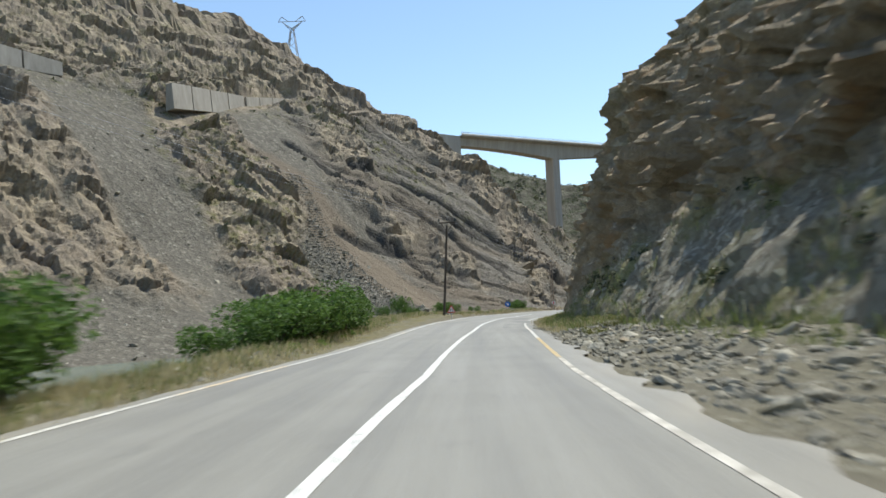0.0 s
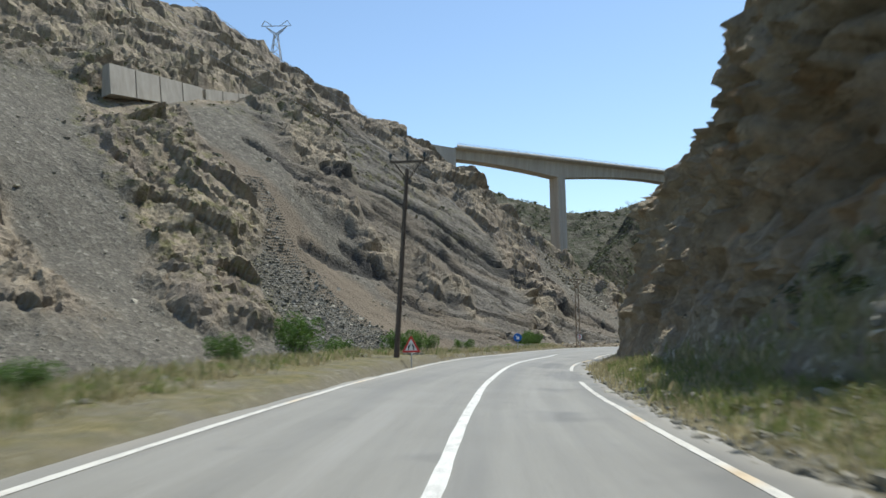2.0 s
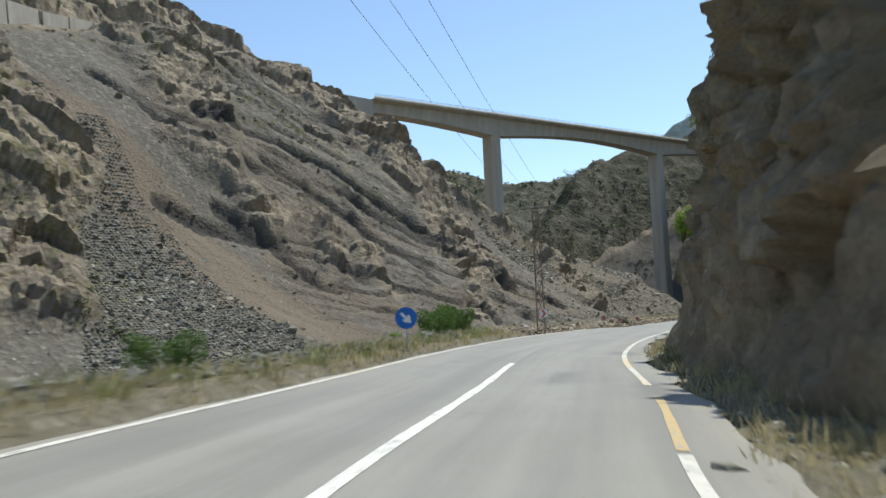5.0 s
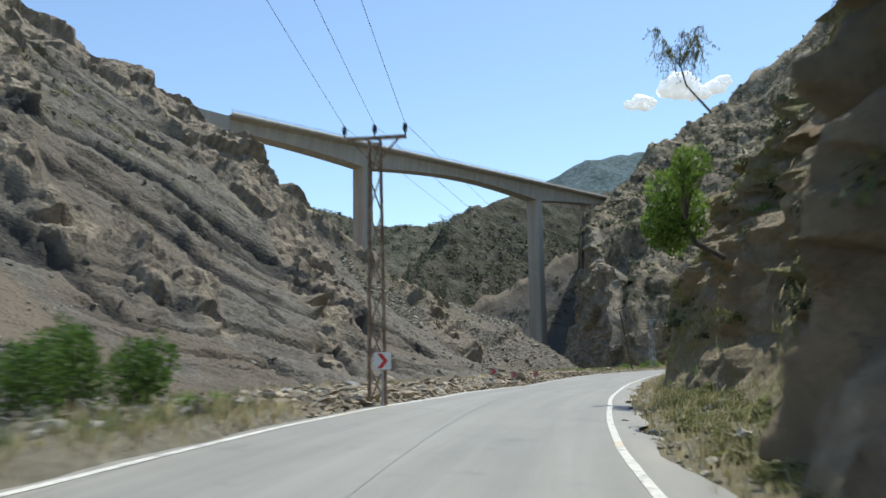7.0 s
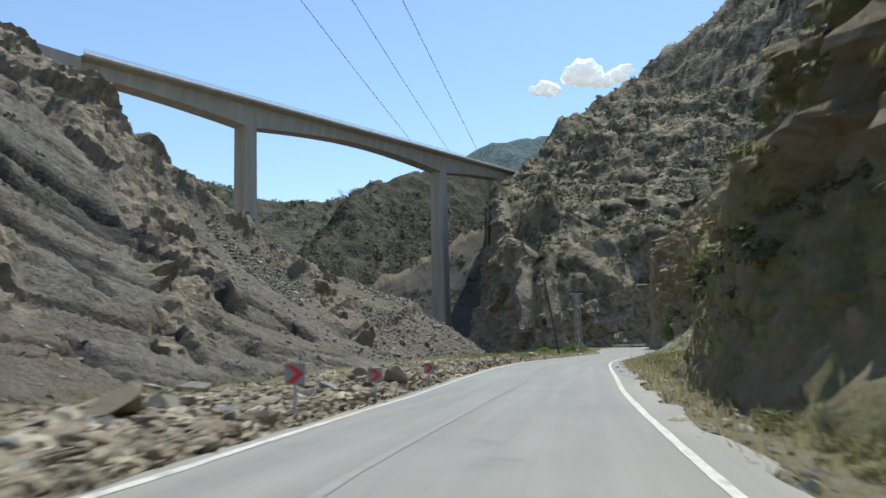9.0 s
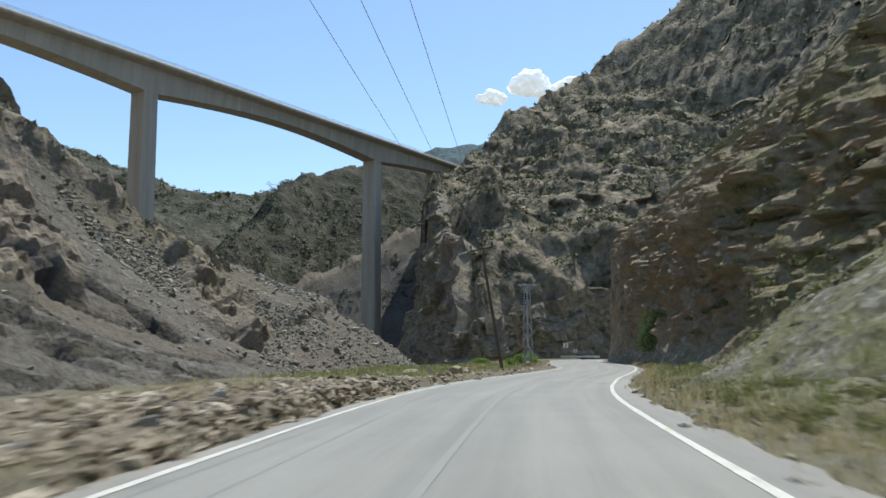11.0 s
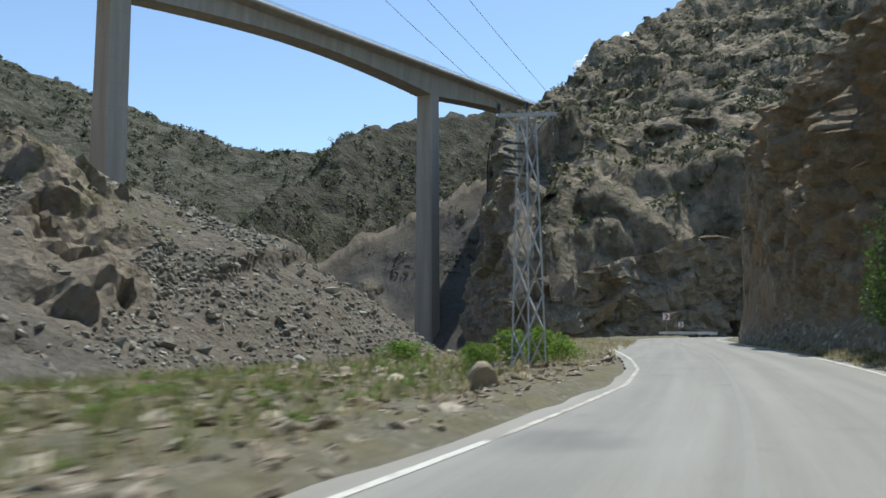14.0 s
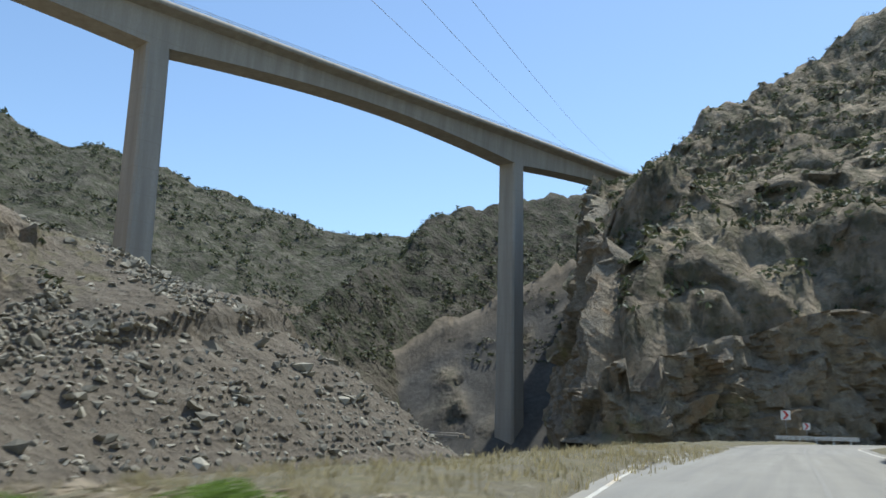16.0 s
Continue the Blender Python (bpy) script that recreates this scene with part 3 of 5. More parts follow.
hv = along(YS, [(45, 14), (80, 12.5), (92, 15), (100, 17), (107, 13), (114, 10), (130, 9.5), (137, 11), (148, 11), (156, 12), (172, 12), (178, 6), (188, 6), (196, 9), (222, 9), (234, 12), (280, 16)])
back = along(YS, [(45, 1.0), (112, 1.0), (130, 1.0), (138, 1.25), (148, 1.15), (156, 0.7), (178, 0.62), (196, 1.0), (222, 1.05), (240, 1.15), (280, 1.1)])
HP = np.maximum(H, 0)
D = foot + lean * np.minimum(HP, hv) + back * np.maximum(HP - hv, 0) - 0.15 * np.maximum(np.minimum(HP, hv) - 6, 0) * smooth(76, 88, YS) * smooth(114, 106, YS)
talus = smooth(2.2, -0.4, H - along(YS, [(30, 1.0), (45, 2.4), (58, 3.8), (78, 3.4), (94, 1.4), (115, 0.6), (127, 0.2), (150, 0.2), (190, 0.3), (202, 6), (214, 5), (226, 1), (297, 0.3)]) + 1.2 * fbm(S / 5, H / 5, S * 0, 3, 101))
D = D - talus * np.maximum(0, along(YS, [(40, 1.0), (62, 1.4), (80, 1.2), (104, 0.4), (200, 1), (210, 4.5), (225, 0.5)]) * (1 - HP / 7))
cx, cy = road_xy(S, D)
warp = 1.4 * fbm(cx / 6, cy / 6, H / 6, 3, 110)
e1, c1, f1 = blocks((S + warp) / 5.5, (H + 0.5 * warp) / 4 + S / 26, D * 0, 111)
e2, c2, f2 = blocks((S - warp) / 2.2, (H + warp) / 1.5 + S / 11, D * 0, 115)
e3, c3, f3 = blocks((S + warp) / 0.85, (H - 0.4 * warp) / 0.65 + S / 9, D * 0, 119)
shelf = ((H + 0.22 * S + 1.6 * warp) / 2.6) % 1
bulge = 1.1 * (c1 - 0.5) + 1.5 * f1 + 0.85 * (c2 - 0.5) + 1.25 * f2 + 0.42 * (c3 - 0.5) + 0.75 * f3 - 0.55 * smooth(0.1, 0, e2) - 0.3 * smooth(0.12, 0, e1) + 0.55 * (0.5 - shelf) * smooth(-0.2, 0.3, fbm(S / 11, H / 9, D * 0, 2, 121)) + 1.2 * fbm((cx + warp) / 9, cy / 9, H / 6, 5, 123, True) + 0.5 * fbm(cx / 2.2, cy / 2.2, (H + warp) / 1.6, 4, 127, True)
bulge = bulge * np.interp(YS, [108, 118, 146, 154], [1.0, 0.8, 0.8, 1.0])
grow = smooth(-1.2, 2.5, H) * (1 - 0.9 * talus)
D = D - bulge * np.minimum(grow, 1) * (0.6 + 0.4 * smooth(2, 8, H)) - talus * (0.55 * fbm(cx / 2.1, cy / 2.1, H / 2.1, 5, 129) + 0.28 * (c3 - 0.4) + 0.2 * f3)
D = np.maximum(D, 4.5 + 0.5 * smooth(0.2, 3.0, H))
D[-1] += 70
X, Y = road_xy(S, D)
vegc = np.clip(talus * smooth(118, 100, YS) * smooth(-0.25, 0.2, fbm(S / 3.5, H / 2.5, S * 0, 3, 133)) + smooth(0.35, 0.8, along(YS, [(45, 0.42), (112, 0.38), (124, 0.25), (148, 0.35), (154, 1.0), (190, 1.0), (225, 0.7), (240, 0.5), (297, 0.3)]) * (0.8 + 0.7 * fbm(S / 6, H / 6, S * 0, 3, 130))) + 0.8 * smooth(0, 14, H - hv), 0, 1)
cliff = tagged(grid_mesh("cliff", X, Y, H + 0.25 * c2 * smooth(0, 3, H), cliff_m, {"veg": vegc, "talus": talus * np.maximum(smooth(192, 200, YS), 0.9 * smooth(114, 104, YS))}), "steep shaded brown rock cliff with dry grass on its ledges", "cliff", kind="structure")
cliff.data.polygons.foreach_set("use_smooth", (talus[:-1, :-1] > 0.5).ravel())
X_C, Y_C, Z_C = X, Y, H

# ---- mountains ----
def heap(name, xs, ys, fn, rough, mat, label, seed, extra=None, crags=0.0):
    X, Y = np.meshgrid(xs, ys)
    base = fn(X, Y)
    w = 3 * fbm(X / 16, Y / 16, X * 0, 3, seed + 7)
    e, c, f = blocks((X + w) / (rough * 3.2), (Y + base * 0.7 + w) / (rough * 3.2), X * 0, seed + 3)
    e2, c2, f2 = blocks((X + w) / (rough * 7), (Y + base * 0.8 + w) / (rough * 9), X * 0, seed + 5)
    masks = extra(X, Y, base) if extra else {}
    Z = base + rough * (1 - 0.88 * masks.get("scree", 0 * X)) * (1.5 * fbm(X / (rough * 9), Y / (rough * 9), X * 0, 5, seed, True) + 0.35 * (c - 0.5) + 0.6 * f + crags * (1.3 * (c2 - 0.5) + 1.7 * f2 + 1.2 * fbm((X + w) / (rough * 5), (Y + base) / (rough * 12), X * 0, 4, seed + 9, True)))
    if crags:
        e4, c4, f4 = blocks((X + 0.4 * Y + w) / (rough * 2.6), (Z + w) / (rough * 2.2), X * 0, seed + 11)
        e5, c5, f5 = blocks((X + 0.4 * Y - w) / (rough * 1.1), (Z - w) / rough, X * 0, seed + 15)
        push = crags * rough * (0.75 * (c4 - 0.5) + 1.1 * f4 + 0.3 * (c5 - 0.5) + 0.5 * f5)
        push = push * (1 - 0.9 * masks.get("scree", 0 * X))
        return tagged(grid_mesh(name, X + 0.5 * push, Y + push, Z, mat, masks), label, "mountain", kind="structure"), X, Y, Z
    return tagged(grid_mesh(name, X, Y, Z, mat, masks), label, "mountain", kind="structure"), X, Y, Z
def bend_edge(y):
    return np.interp(y, [330, 345, 400, 446, 470, 494, 560, 700], [107, 112.5, 126.5, 138, 156, 180, 219, 304])
def bend_ramp(x, y):
    """The scree ramp behind the far pier."""
    return np.where((x < 175) & (y < 496), 0.55 * (x - 118) + 0.9 * (y - 462), -14.0)
def bend_mountain(x, y):
    a = (y - 345) + 0.7 * (x - 150) * (x > 150) + 0.12 * (x - 150) * (x < 150)
    za = np.interp(a, [-30, -3, 2, 9, 20, 41, 80, 125, 160, 257, 400], [-14, -12, -2, 18, 32, 45, 58, 72, 90, 140, 190])
    za = za + 0.9 * np.maximum(x - 258, 0)
    b = (x - bend_edge(y) - 5) * 0.92
    e = np.interp(y, [330, 345, 360, 400, 450, 494, 560, 700], [4, 8, 16, 30, 52, 75, 80, 80])
    zb = e + np.where(b > 0, 1.6 * np.minimum(b, 14) + 0.78 * np.maximum(b - 14, 0), 30 * b)
    return np.maximum(np.minimum(za * np.interp(x, [180, 230, 280], [0.87, 0.955, 1.02]), zb), np.maximum(bend_ramp(x, y), -14))
def bend_masks(x, y, z):
    r = bend_ramp(x, y) - z + 2 * fbm(x / 9, y / 9, x * 0, 3, 140)
    return {"scree": smooth(-1.5, 0.5, r), "earth": 0.8 * smooth(482, 488, y + 3 * fbm(x / 6, y / 6, x * 0, 3, 141)) * smooth(-3, 0, r)}
_, X_B, Y_B, Z_B = heap("mountain_bend", np.r_[np.arange(60, 260, 1.2), np.arange(260, 430, 2.5)], np.r_[np.arange(326, 484, 1.2), np.arange(484, 660, 3.0)], bend_mountain, 2.3, bend_m, "shaded rocky mountain slope with scattered bushes", 21, bend_masks, 1.0)
# the bare rock face round the mountain's foot
FACE = catmull([(196, 510), (179, 494), (155, 470), (137.5, 446), (131.5, 424), (124.5, 400), (117.5, 372), (111, 351), (115, 343), (130, 342), (150, 340), (175, 322), (200, 305), (225, 286)])
for _ in range(12):
    FACE[1:-1] = 0.25 * FACE[:-2] + 0.5 * FACE[1:-1] + 0.25 * FACE[2:]
FT = np.gradient(FACE, axis=0)
FT /= np.linalg.norm(FT, axis=1)[:, None]
fs = np.cumsum(0.5 * np.where(FACE[:, 1] > 352, 0.6, 1.0))
rise = np.r_[np.linspace(-0.12, 1, 56), np.linspace(1.02, 1.4, 12)]
S, K = np.meshgrid(fs, rise)
n = len(FACE)
FX, FY, TX, TY = (np.broadcast_to(a, S.shape) for a in (FACE[:, 0], FACE[:, 1], FT[:, 0], FT[:, 1]))
top = np.maximum(bend_mountain(FX - TY * 13, FY + TX * 13), 6) * (0.97 + 0.08 * fbm(S / 9, S * 0, S * 0, 3, 231))
H = np.minimum(K, 1) * top - np.maximum(K - 1, 0) * 12
w = 2.2 * fbm(S / 13, H / 13, S * 0, 3, 232)
_, c1, f1 = blocks((S + w) / 13, H / 16 + S / 60, S * 0, 233)
_, c2, f2 = blocks((S - w) / 5, (H + w) / 5.5 + S / 30, S * 0, 237)
_, c3, f3 = blocks((S + w) / 1.9, (H - w) / 1.8 + S / 14, S * 0, 241)
push = 2.6 * (c1 - 0.45) + 3.4 * f1 + 1.1 * (c2 - 0.5) + 1.9 * f2 + 0.5 * (c3 - 0.5) + 1.1 * f3 + 1.4 * fbm(S / 10, H / 10, S * 0, 4, 245, True)
inward = np.where(FY >= 352, 0.17, 0.3) * np.minimum(H, top) + 22 * np.maximum(K - 1, 0) - push * smooth(-0.1, 0.08, K) * smooth(1.3, 0.95, K)
face_veg = smooth(0.1, 0.5, fbm(S / 12, H / 9, S * 0, 4, 247)) * 0.8
foot_face = tagged(grid_mesh("rock_face", FX + TY * -inward, FY + TX * inward, H, shaded_face_m, {"veg": face_veg, "talus": 0 * H}), "blocky brown and grey rock face of the mountain beside the bend, darkened as in shade", "cliff", kind="structure")
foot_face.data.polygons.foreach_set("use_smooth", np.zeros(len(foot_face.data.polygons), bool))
def middle_hill(x, y):
    yf = np.interp(x, [50, 80, 110, 150, 260], [428, 446, 482, 502, 520])
    hx = np.interp(x, [40, 60, 85, 101, 111, 118, 125, 142, 158, 175, 195, 216, 260, 330], [-8, 8, 33, 51, 59, 69, 76, 88, 94, 100, 105, 107, 110, 116])
    front = (y - yf) * 0.95
    return np.maximum(np.minimum(front, hx) - np.maximum(y - yf - 110, 0) * 0.4, -14)
def middle_masks(x, y, z):
    return {"earth": 0.5 * smooth(4, 0, np.abs(z - 12 - 6 * fbm(x / 20, y / 20, x * 0, 2, 150)) - 3) * smooth(120, 95, x), "scree": 0.0 * x}
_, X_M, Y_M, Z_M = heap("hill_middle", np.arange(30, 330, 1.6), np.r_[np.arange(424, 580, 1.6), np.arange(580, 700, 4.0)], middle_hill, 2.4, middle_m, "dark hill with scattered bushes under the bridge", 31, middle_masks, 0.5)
def far_hill(x, y):
    crest = np.interp(x, [-420, -100, -62, -43, -29, -11, 5, 38, 64, 80, 100, 113, 160, 260, 420], [226, 145, 130, 122, 117, 117, 110, 99, 90, 84.5, 85.5, 83, 87, 103, 132])
    return np.maximum(crest - np.abs(y - 634) * np.where(y < 634, 0.62, 0.5), -14)
def far_masks(x, y, z):
    return {"earth": 0.85 * smooth(9, 2, np.abs(z - 30 - 14 * fbm(x / 30, y / 30, x * 0, 3, 160)) - 4) * smooth(20, 50, x) * smooth(150, 120, x), "scree": 0.0 * x}
_, X_F, Y_F, Z_F = heap("hill_far", np.arange(-420, 420, 3.0), np.r_[np.arange(470, 660, 3.0), np.arange(660, 860, 10.0)], far_hill, 2.6, far_m, "distant hill covered with scattered dark green shrubs", 41, far_masks)
def blue_mountain(x, y):
    az = np.degrees(np.arctan2(x - 28, y - 164))
    dist = np.hypot(x - 28, y - 164)
    crest = np.interp(az, [12, 18, 19.4, 20.5, 21.2, 22.4, 23.5, 25.7, 28, 32, 40, 60], [175, 282, 311, 329, 345, 352, 358, 366, 375, 387, 420, 450])
    return crest - np.abs(dist - 1500) * 0.5
heap("mountain_far", np.arange(300, 1700, 16.0), np.arange(900, 1900, 16.0), blue_mountain, 12.0, hazed_m, "distant green mountain with its haze put into the colour", 51)

# ---- ground ----
def verge_shape(x, y, s, d):
    left = -d
    flat = along(y, [(60, 6.0), (95, 6.2), (112, 5.4), (122, 4.3), (138, 4.2), (150, 5.6), (190, 8.5), (215, 10.5), (240, 13.0), (258, 10.3), (288, 10.5), (310, 9.0)])
    lowest = along(y, [(60, -5.4), (150, -5.2), (200, -4.2), (240, -3.0), (300, -3.2)])
    z = lowest * smooth(0, 7.5, left - flat)
    bank = along(y, [(60, 0.05), (80, 0.1), (92, 0.25), (105, 0.38), (118, 0.3), (128, 0.22), (142, 0.25), (152, 0.25), (158, 0.16), (166, 0.16), (180, 0.3), (205, 0.4), (216, 0.3), (225, 0.2), (240, 0.14), (300, 0.14)])
    inner = -np.interp(s, SS, edge_l) + along(y, [(80, 0.4), (92, 0.16), (170, 0.16), (185, 0.35), (250, 0.6), (300, 0.6)])
    z = z + bank * smooth(0, 0.45, left - inner) * smooth(0, -1.2, left - flat - 1.4)
    right = 0.75 * smooth(4.0, 8.5, d)
    return np.where(d < 0, z, right)
def ground_z(x, y):
    s, d = road_sd(x, y)
    z = verge_shape(x, y, s, d) - 0.05 * (np.abs(d) < 4.2) + road_tilt(y, d) * smooth(14, 8, np.abs(d))
    rough = 0.16 * fbm(x / 1.7, y / 1.7, x * 0, 4, 170) + 0.5 * fbm(x / 9, y / 9, x * 0, 3, 175) * smooth(9, 16, np.abs(d))
    return z + rough * smooth(3.6, 5.0, np.abs(d))
gx = np.r_[-4500, -2000, -800, -300, -150, np.arange(-90, -20, 3.0), np.arange(-20, 125, 0.75), np.arange(125, 190, 2.5), 260, 400, 900, 2000, 4500]
gy = np.r_[-4500, -1500, -500, -200, np.arange(-100, 30, 4.0), np.arange(30, 345, 0.75), np.arange(345, 480, 4.0), 600, 1500, 4500]
GX, GY = np.meshgrid(gx, gy)
near = (GX > -95) & (GX < 195) & (GY > -105) & (GY < 350)
GZ = np.full(GX.shape, -6.0)
GZ[near] = ground_z(GX[near], GY[near]) - 0.25 * smooth(8.6, 8.0, np.abs(road_sd(GX[near], GY[near])[1]))
GZ[(GX < -70) | (GY < -90)] = -6
fade = smooth(330, 350, GY)
GZ = GZ * (1 - fade) + fade * np.minimum(GZ, -3.0)
_, dg = road_sd(GX, GY)
grassy = np.clip(smooth(2.9, 3.8, np.abs(dg)) * np.where(dg < 0, along(GY, [(40, 0.9), (140, 0.9), (160, 0.6), (210, 0.45), (226, 0.55), (300, 0.6)]) * smooth(16, 10, -dg), along(GY, [(40, 0.5), (90, 0.8), (125, 0.7), (150, 0.6), (170, 0.8), (225, 0.6), (300, 0.5)])), 0, 1)
tagged(grid_mesh("ground", GX, GY, GZ, ground_m, {"grass": grassy, "wet": smooth(-3.6, -4.6, GZ)}), "grey gravel and dry grass valley floor", "ground", kind="structure")
sv = np.arange(s_at(20), s_at(326), 0.45)
for side, reach in ((-1, np.r_[-0.25, 0.05, np.linspace(0.15, 1.6, 13), np.linspace(1.8, 6.4, 22)]), (1, np.r_[-0.25, 0.05, np.linspace(0.2, 5.2, 24)])):
    line = np.interp(sv, SS, edge_l if side < 0 else edge_r)
    D = line[:, None] + side * reach[None]
    S = np.repeat(sv[:, None], len(reach), 1)
    X, Y = road_xy(S, D)
    Z = ground_z(X, Y) + 0.05 * fbm(X / 0.5, Y / 0.5, X * 0, 3, 176) * smooth(0.2, 0.8, reach)[None]
    straw = np.clip(smooth(0.15, 0.9, reach)[None] * (along(Y, [(40, 0.9), (106, 0.9), (118, 0.4), (148, 0.4), (158, 0.5), (210, 0.4), (226, 0.5), (300, 0.6)]) if side < 0 else along(Y, [(40, 0.15), (74, 0.25), (90, 0.7), (125, 0.6), (150, 0.6), (170, 0.8), (225, 0.6), (300, 0.5)])), 0, 1)
    tagged(grid_mesh("verge_left" if side < 0 else "verge_right", X, Y, Z, ground_m, {"grass": straw, "wet": 0 * X}), "gravel road verge with dry grass", "verge", kind="structure")
wx, wy = np.meshgrid(np.linspace(-75, 70, 60), np.linspace(-80, 330, 120))
tagged(grid_mesh("river", wx, wy, wx * 0 - 4.75, water_m), "shallow grey-green river below the road", "river", kind="structure")

# ---- road ----
span = np.linspace(0, 1, 15)
s_keep = SS[40:]
el, er = np.interp(s_keep, SS, edge_l) - along(np.interp(s_keep, SS, RD[:, 1]), [(80, 0.3), (95, 0.12), (170, 0.12), (185, 0.3)]), np.interp(s_keep, SS, edge_r) + 0.5
el = el - 0.07 * (1 + vnoise(s_keep / 1.3, s_keep * 0, s_keep * 0, 180))
er = er + 0.22 * (1 + vnoise(s_keep / 1.1, s_keep * 0, s_keep * 0, 183))
D = el[:, None] + (er - el)[:, None] * span[None]
S = np.repeat(s_keep[:, None], len(span), 1)
X, Y = road_xy(S, D)
tar = smooth(0.55, 0.75, fbm(X / 2.2, Y / 5, X * 0, 4, 190)) * 0.45
for ty, td, rl, rw in ((114, 2.3, 4, 0.8), (104.5, 3.3, 4.0, 0.9), (87.2, 2.45, 1.0, 0.5), (95, 4.0, 6, 0.35), (128, 3.5, 1.6, 0.6), (130, 1.6, 1.8, 0.3), (80, 3.6, 5, 0.35), (141, 3.3, 1.5, 0.5), (238, -2.2, 0.9, 0.7)):
    tar = np.maximum(tar, 0.5 * smooth(1.25, 0.7, np.hypot((S - s_at(ty)) / rl, (D - td) / rw) + 0.35 * fbm(X, Y, X * 0, 3, 195)))
dust = smooth(0.6, 0.1, np.minimum(D - el[:, None], er[:, None] - D)) * (0.55 + 0.45 * vnoise(X / 2, Y / 2, X * 0, 197))
tagged(grid_mesh("road", X, Y, 0.02 + road_tilt(Y, D), asphalt_m, {"tar": tar, "dust": dust, "across": D, "along": S}), "worn grey asphalt two-lane road with tar patches", "road", kind="structure")
dusty_m = simple("dusty_paint", [(0.4, (0.3, 0.275, 0.225)), (0.6, (0.6, 0.56, 0.48))], 1.6, 0.8)
def line_strip(name, s0, s1, offset, half, mat, label):
    s = np.arange(s0, s1, 0.5)
    o = np.interp(s, SS, offset)
    w = half * (1 + 0.12 * vnoise(s / 0.7, s * 0, s * 0, 200))
    S = np.stack([s, s], 1)
    D = np.stack([o - w, o + w], 1)
    X, Y = road_xy(S, D)
    return tagged(grid_mesh(name, X, Y, 0.026 + road_tilt(Y, D), mat), label, "road line", kind="structure")
for a, b in ((20, s_at(238)), (s_at(259), SS[-1] - 2)):
    line_strip("road_line_left", a, b, edge_l, 0.058, edge_m, "worn white edge line of the road")
yellow_m = paint_material("yellowed_paint", (0.52, 0.38, 0.17), 0.0)
for a, b in ((s_at(56), s_at(68.5)), (s_at(121.5), s_at(127.0))):
    line_strip("road_line_yellowed", a, b, edge_r, 0.062, yellow_m, "yellowed worn edge line of the road")
line_strip("road_line_worn", 20, s_at(56), edge_r, 0.06, dusty_m, "worn dusty edge line of the road")
for a, b in ((s_at(68.5), s_at(100.7)), (s_at(109), s_at(121.5)), (s_at(128.8), s_at(287)), (s_at(291), SS[-1] - 2)):
    line_strip("road_line_right", a, b, edge_r, 0.07, edge_m, "worn white and yellowed edge line of the road")
line_strip("road_line_middle", 20, s_at(134.4), centre, 0.078, paint_m, "white solid middle line of the road")
faded_m = simple("faded_paint", [(0.52, (0.255, 0.242, 0.21)), (0.75, (0.33, 0.316, 0.282))], 4.0, 0.62)
line_strip("road_line_dusty", s_at(238), s_at(259), edge_l, 0.055, dusty_m, "dusty half-hidden edge line of the road")
line_strip("road_line_faded", s_at(134.4), SS[-1] - 2, centre, 0.055, faded_m, "almost worn-off middle line of the road")

# ---- builders ----
def quick_mesh(name, verts, faces, material, flat=True):
    verts, faces = np.asarray(verts, np.float32), np.asarray(faces, np.int32)
    me = bpy.data.meshes.new(name)
    me.vertices.add(len(verts))
    me.vertices.foreach_set("co", verts.ravel())
    me.loops.add(faces.size)
    me.loops.foreach_set("vertex_index", faces.ravel())
    me.polygons.add(len(faces))
    me.polygons.foreach_set("loop_start", np.arange(0, faces.size, faces.shape[1], dtype=np.int32))
    me.update(calc_edges=True)
    me.polygons.foreach_set("use_smooth", np.full(len(faces), not flat))
    me.materials.append(material)
    return me
def thing(name, label, category, group=""):
    return tagged(new(name), label, category, group)
def part(name, bm, material, parent, label=""):
    """One mesh object under a thing or a part."""
    me = bpy.data.meshes.new(name)
    bmesh.ops.recalc_face_normals(bm, faces=bm.faces)
    bm.to_mesh(me)
    bm.free()
    me.materials.append(material)
    ob = new(name, me)
    ob.parent = parent
    return tagged(ob, label)
def tube(bm, a, b, r0, r1=None, sides=8):
    a, b = Vector(a), Vector(b)
    m = Matrix.Translation((a + b) / 2) @ (b - a).to_track_quat('Z', 'Y').to_matrix().to_4x4()
    bmesh.ops.create_cone(bm, cap_ends=True, segments=sides, radius1=r0, radius2=r0 if r1 is None else r1, depth=(b - a).length, matrix=m)
    return bm
def bar(bm, a, b, w, h):
    """A square bar from a to b."""
    a, b = Vector(a), Vector(b)
    m = Matrix.Translation((a + b) / 2) @ (b - a).to_track_quat('Z', 'Y').to_matrix().to_4x4() @ Matrix.Diagonal((w, h, (b - a).length, 1))
    bmesh.ops.create_cube(bm, size=1, matrix=m)
    return bm
def box(bm, centre, size, turn=0.0, bevel=0.0):
    m = Matrix.Translation(centre) @ Matrix.Rotation(turn, 4, 'Z') @ Matrix.Diagonal((*size, 1))
    got = bmesh.ops.create_cube(bm, size=1, matrix=m)
    if bevel:
        bmesh.ops.bevel(bm, geom=list({e for v in got["verts"] for e in v.link_edges}), offset=bevel, segments=2, affect='EDGES')
    return bm
def ground_at(x, y):
    return float(ground_z(np.array([x]), np.array([y]))[0])
rng = np.random.default_rng(7)

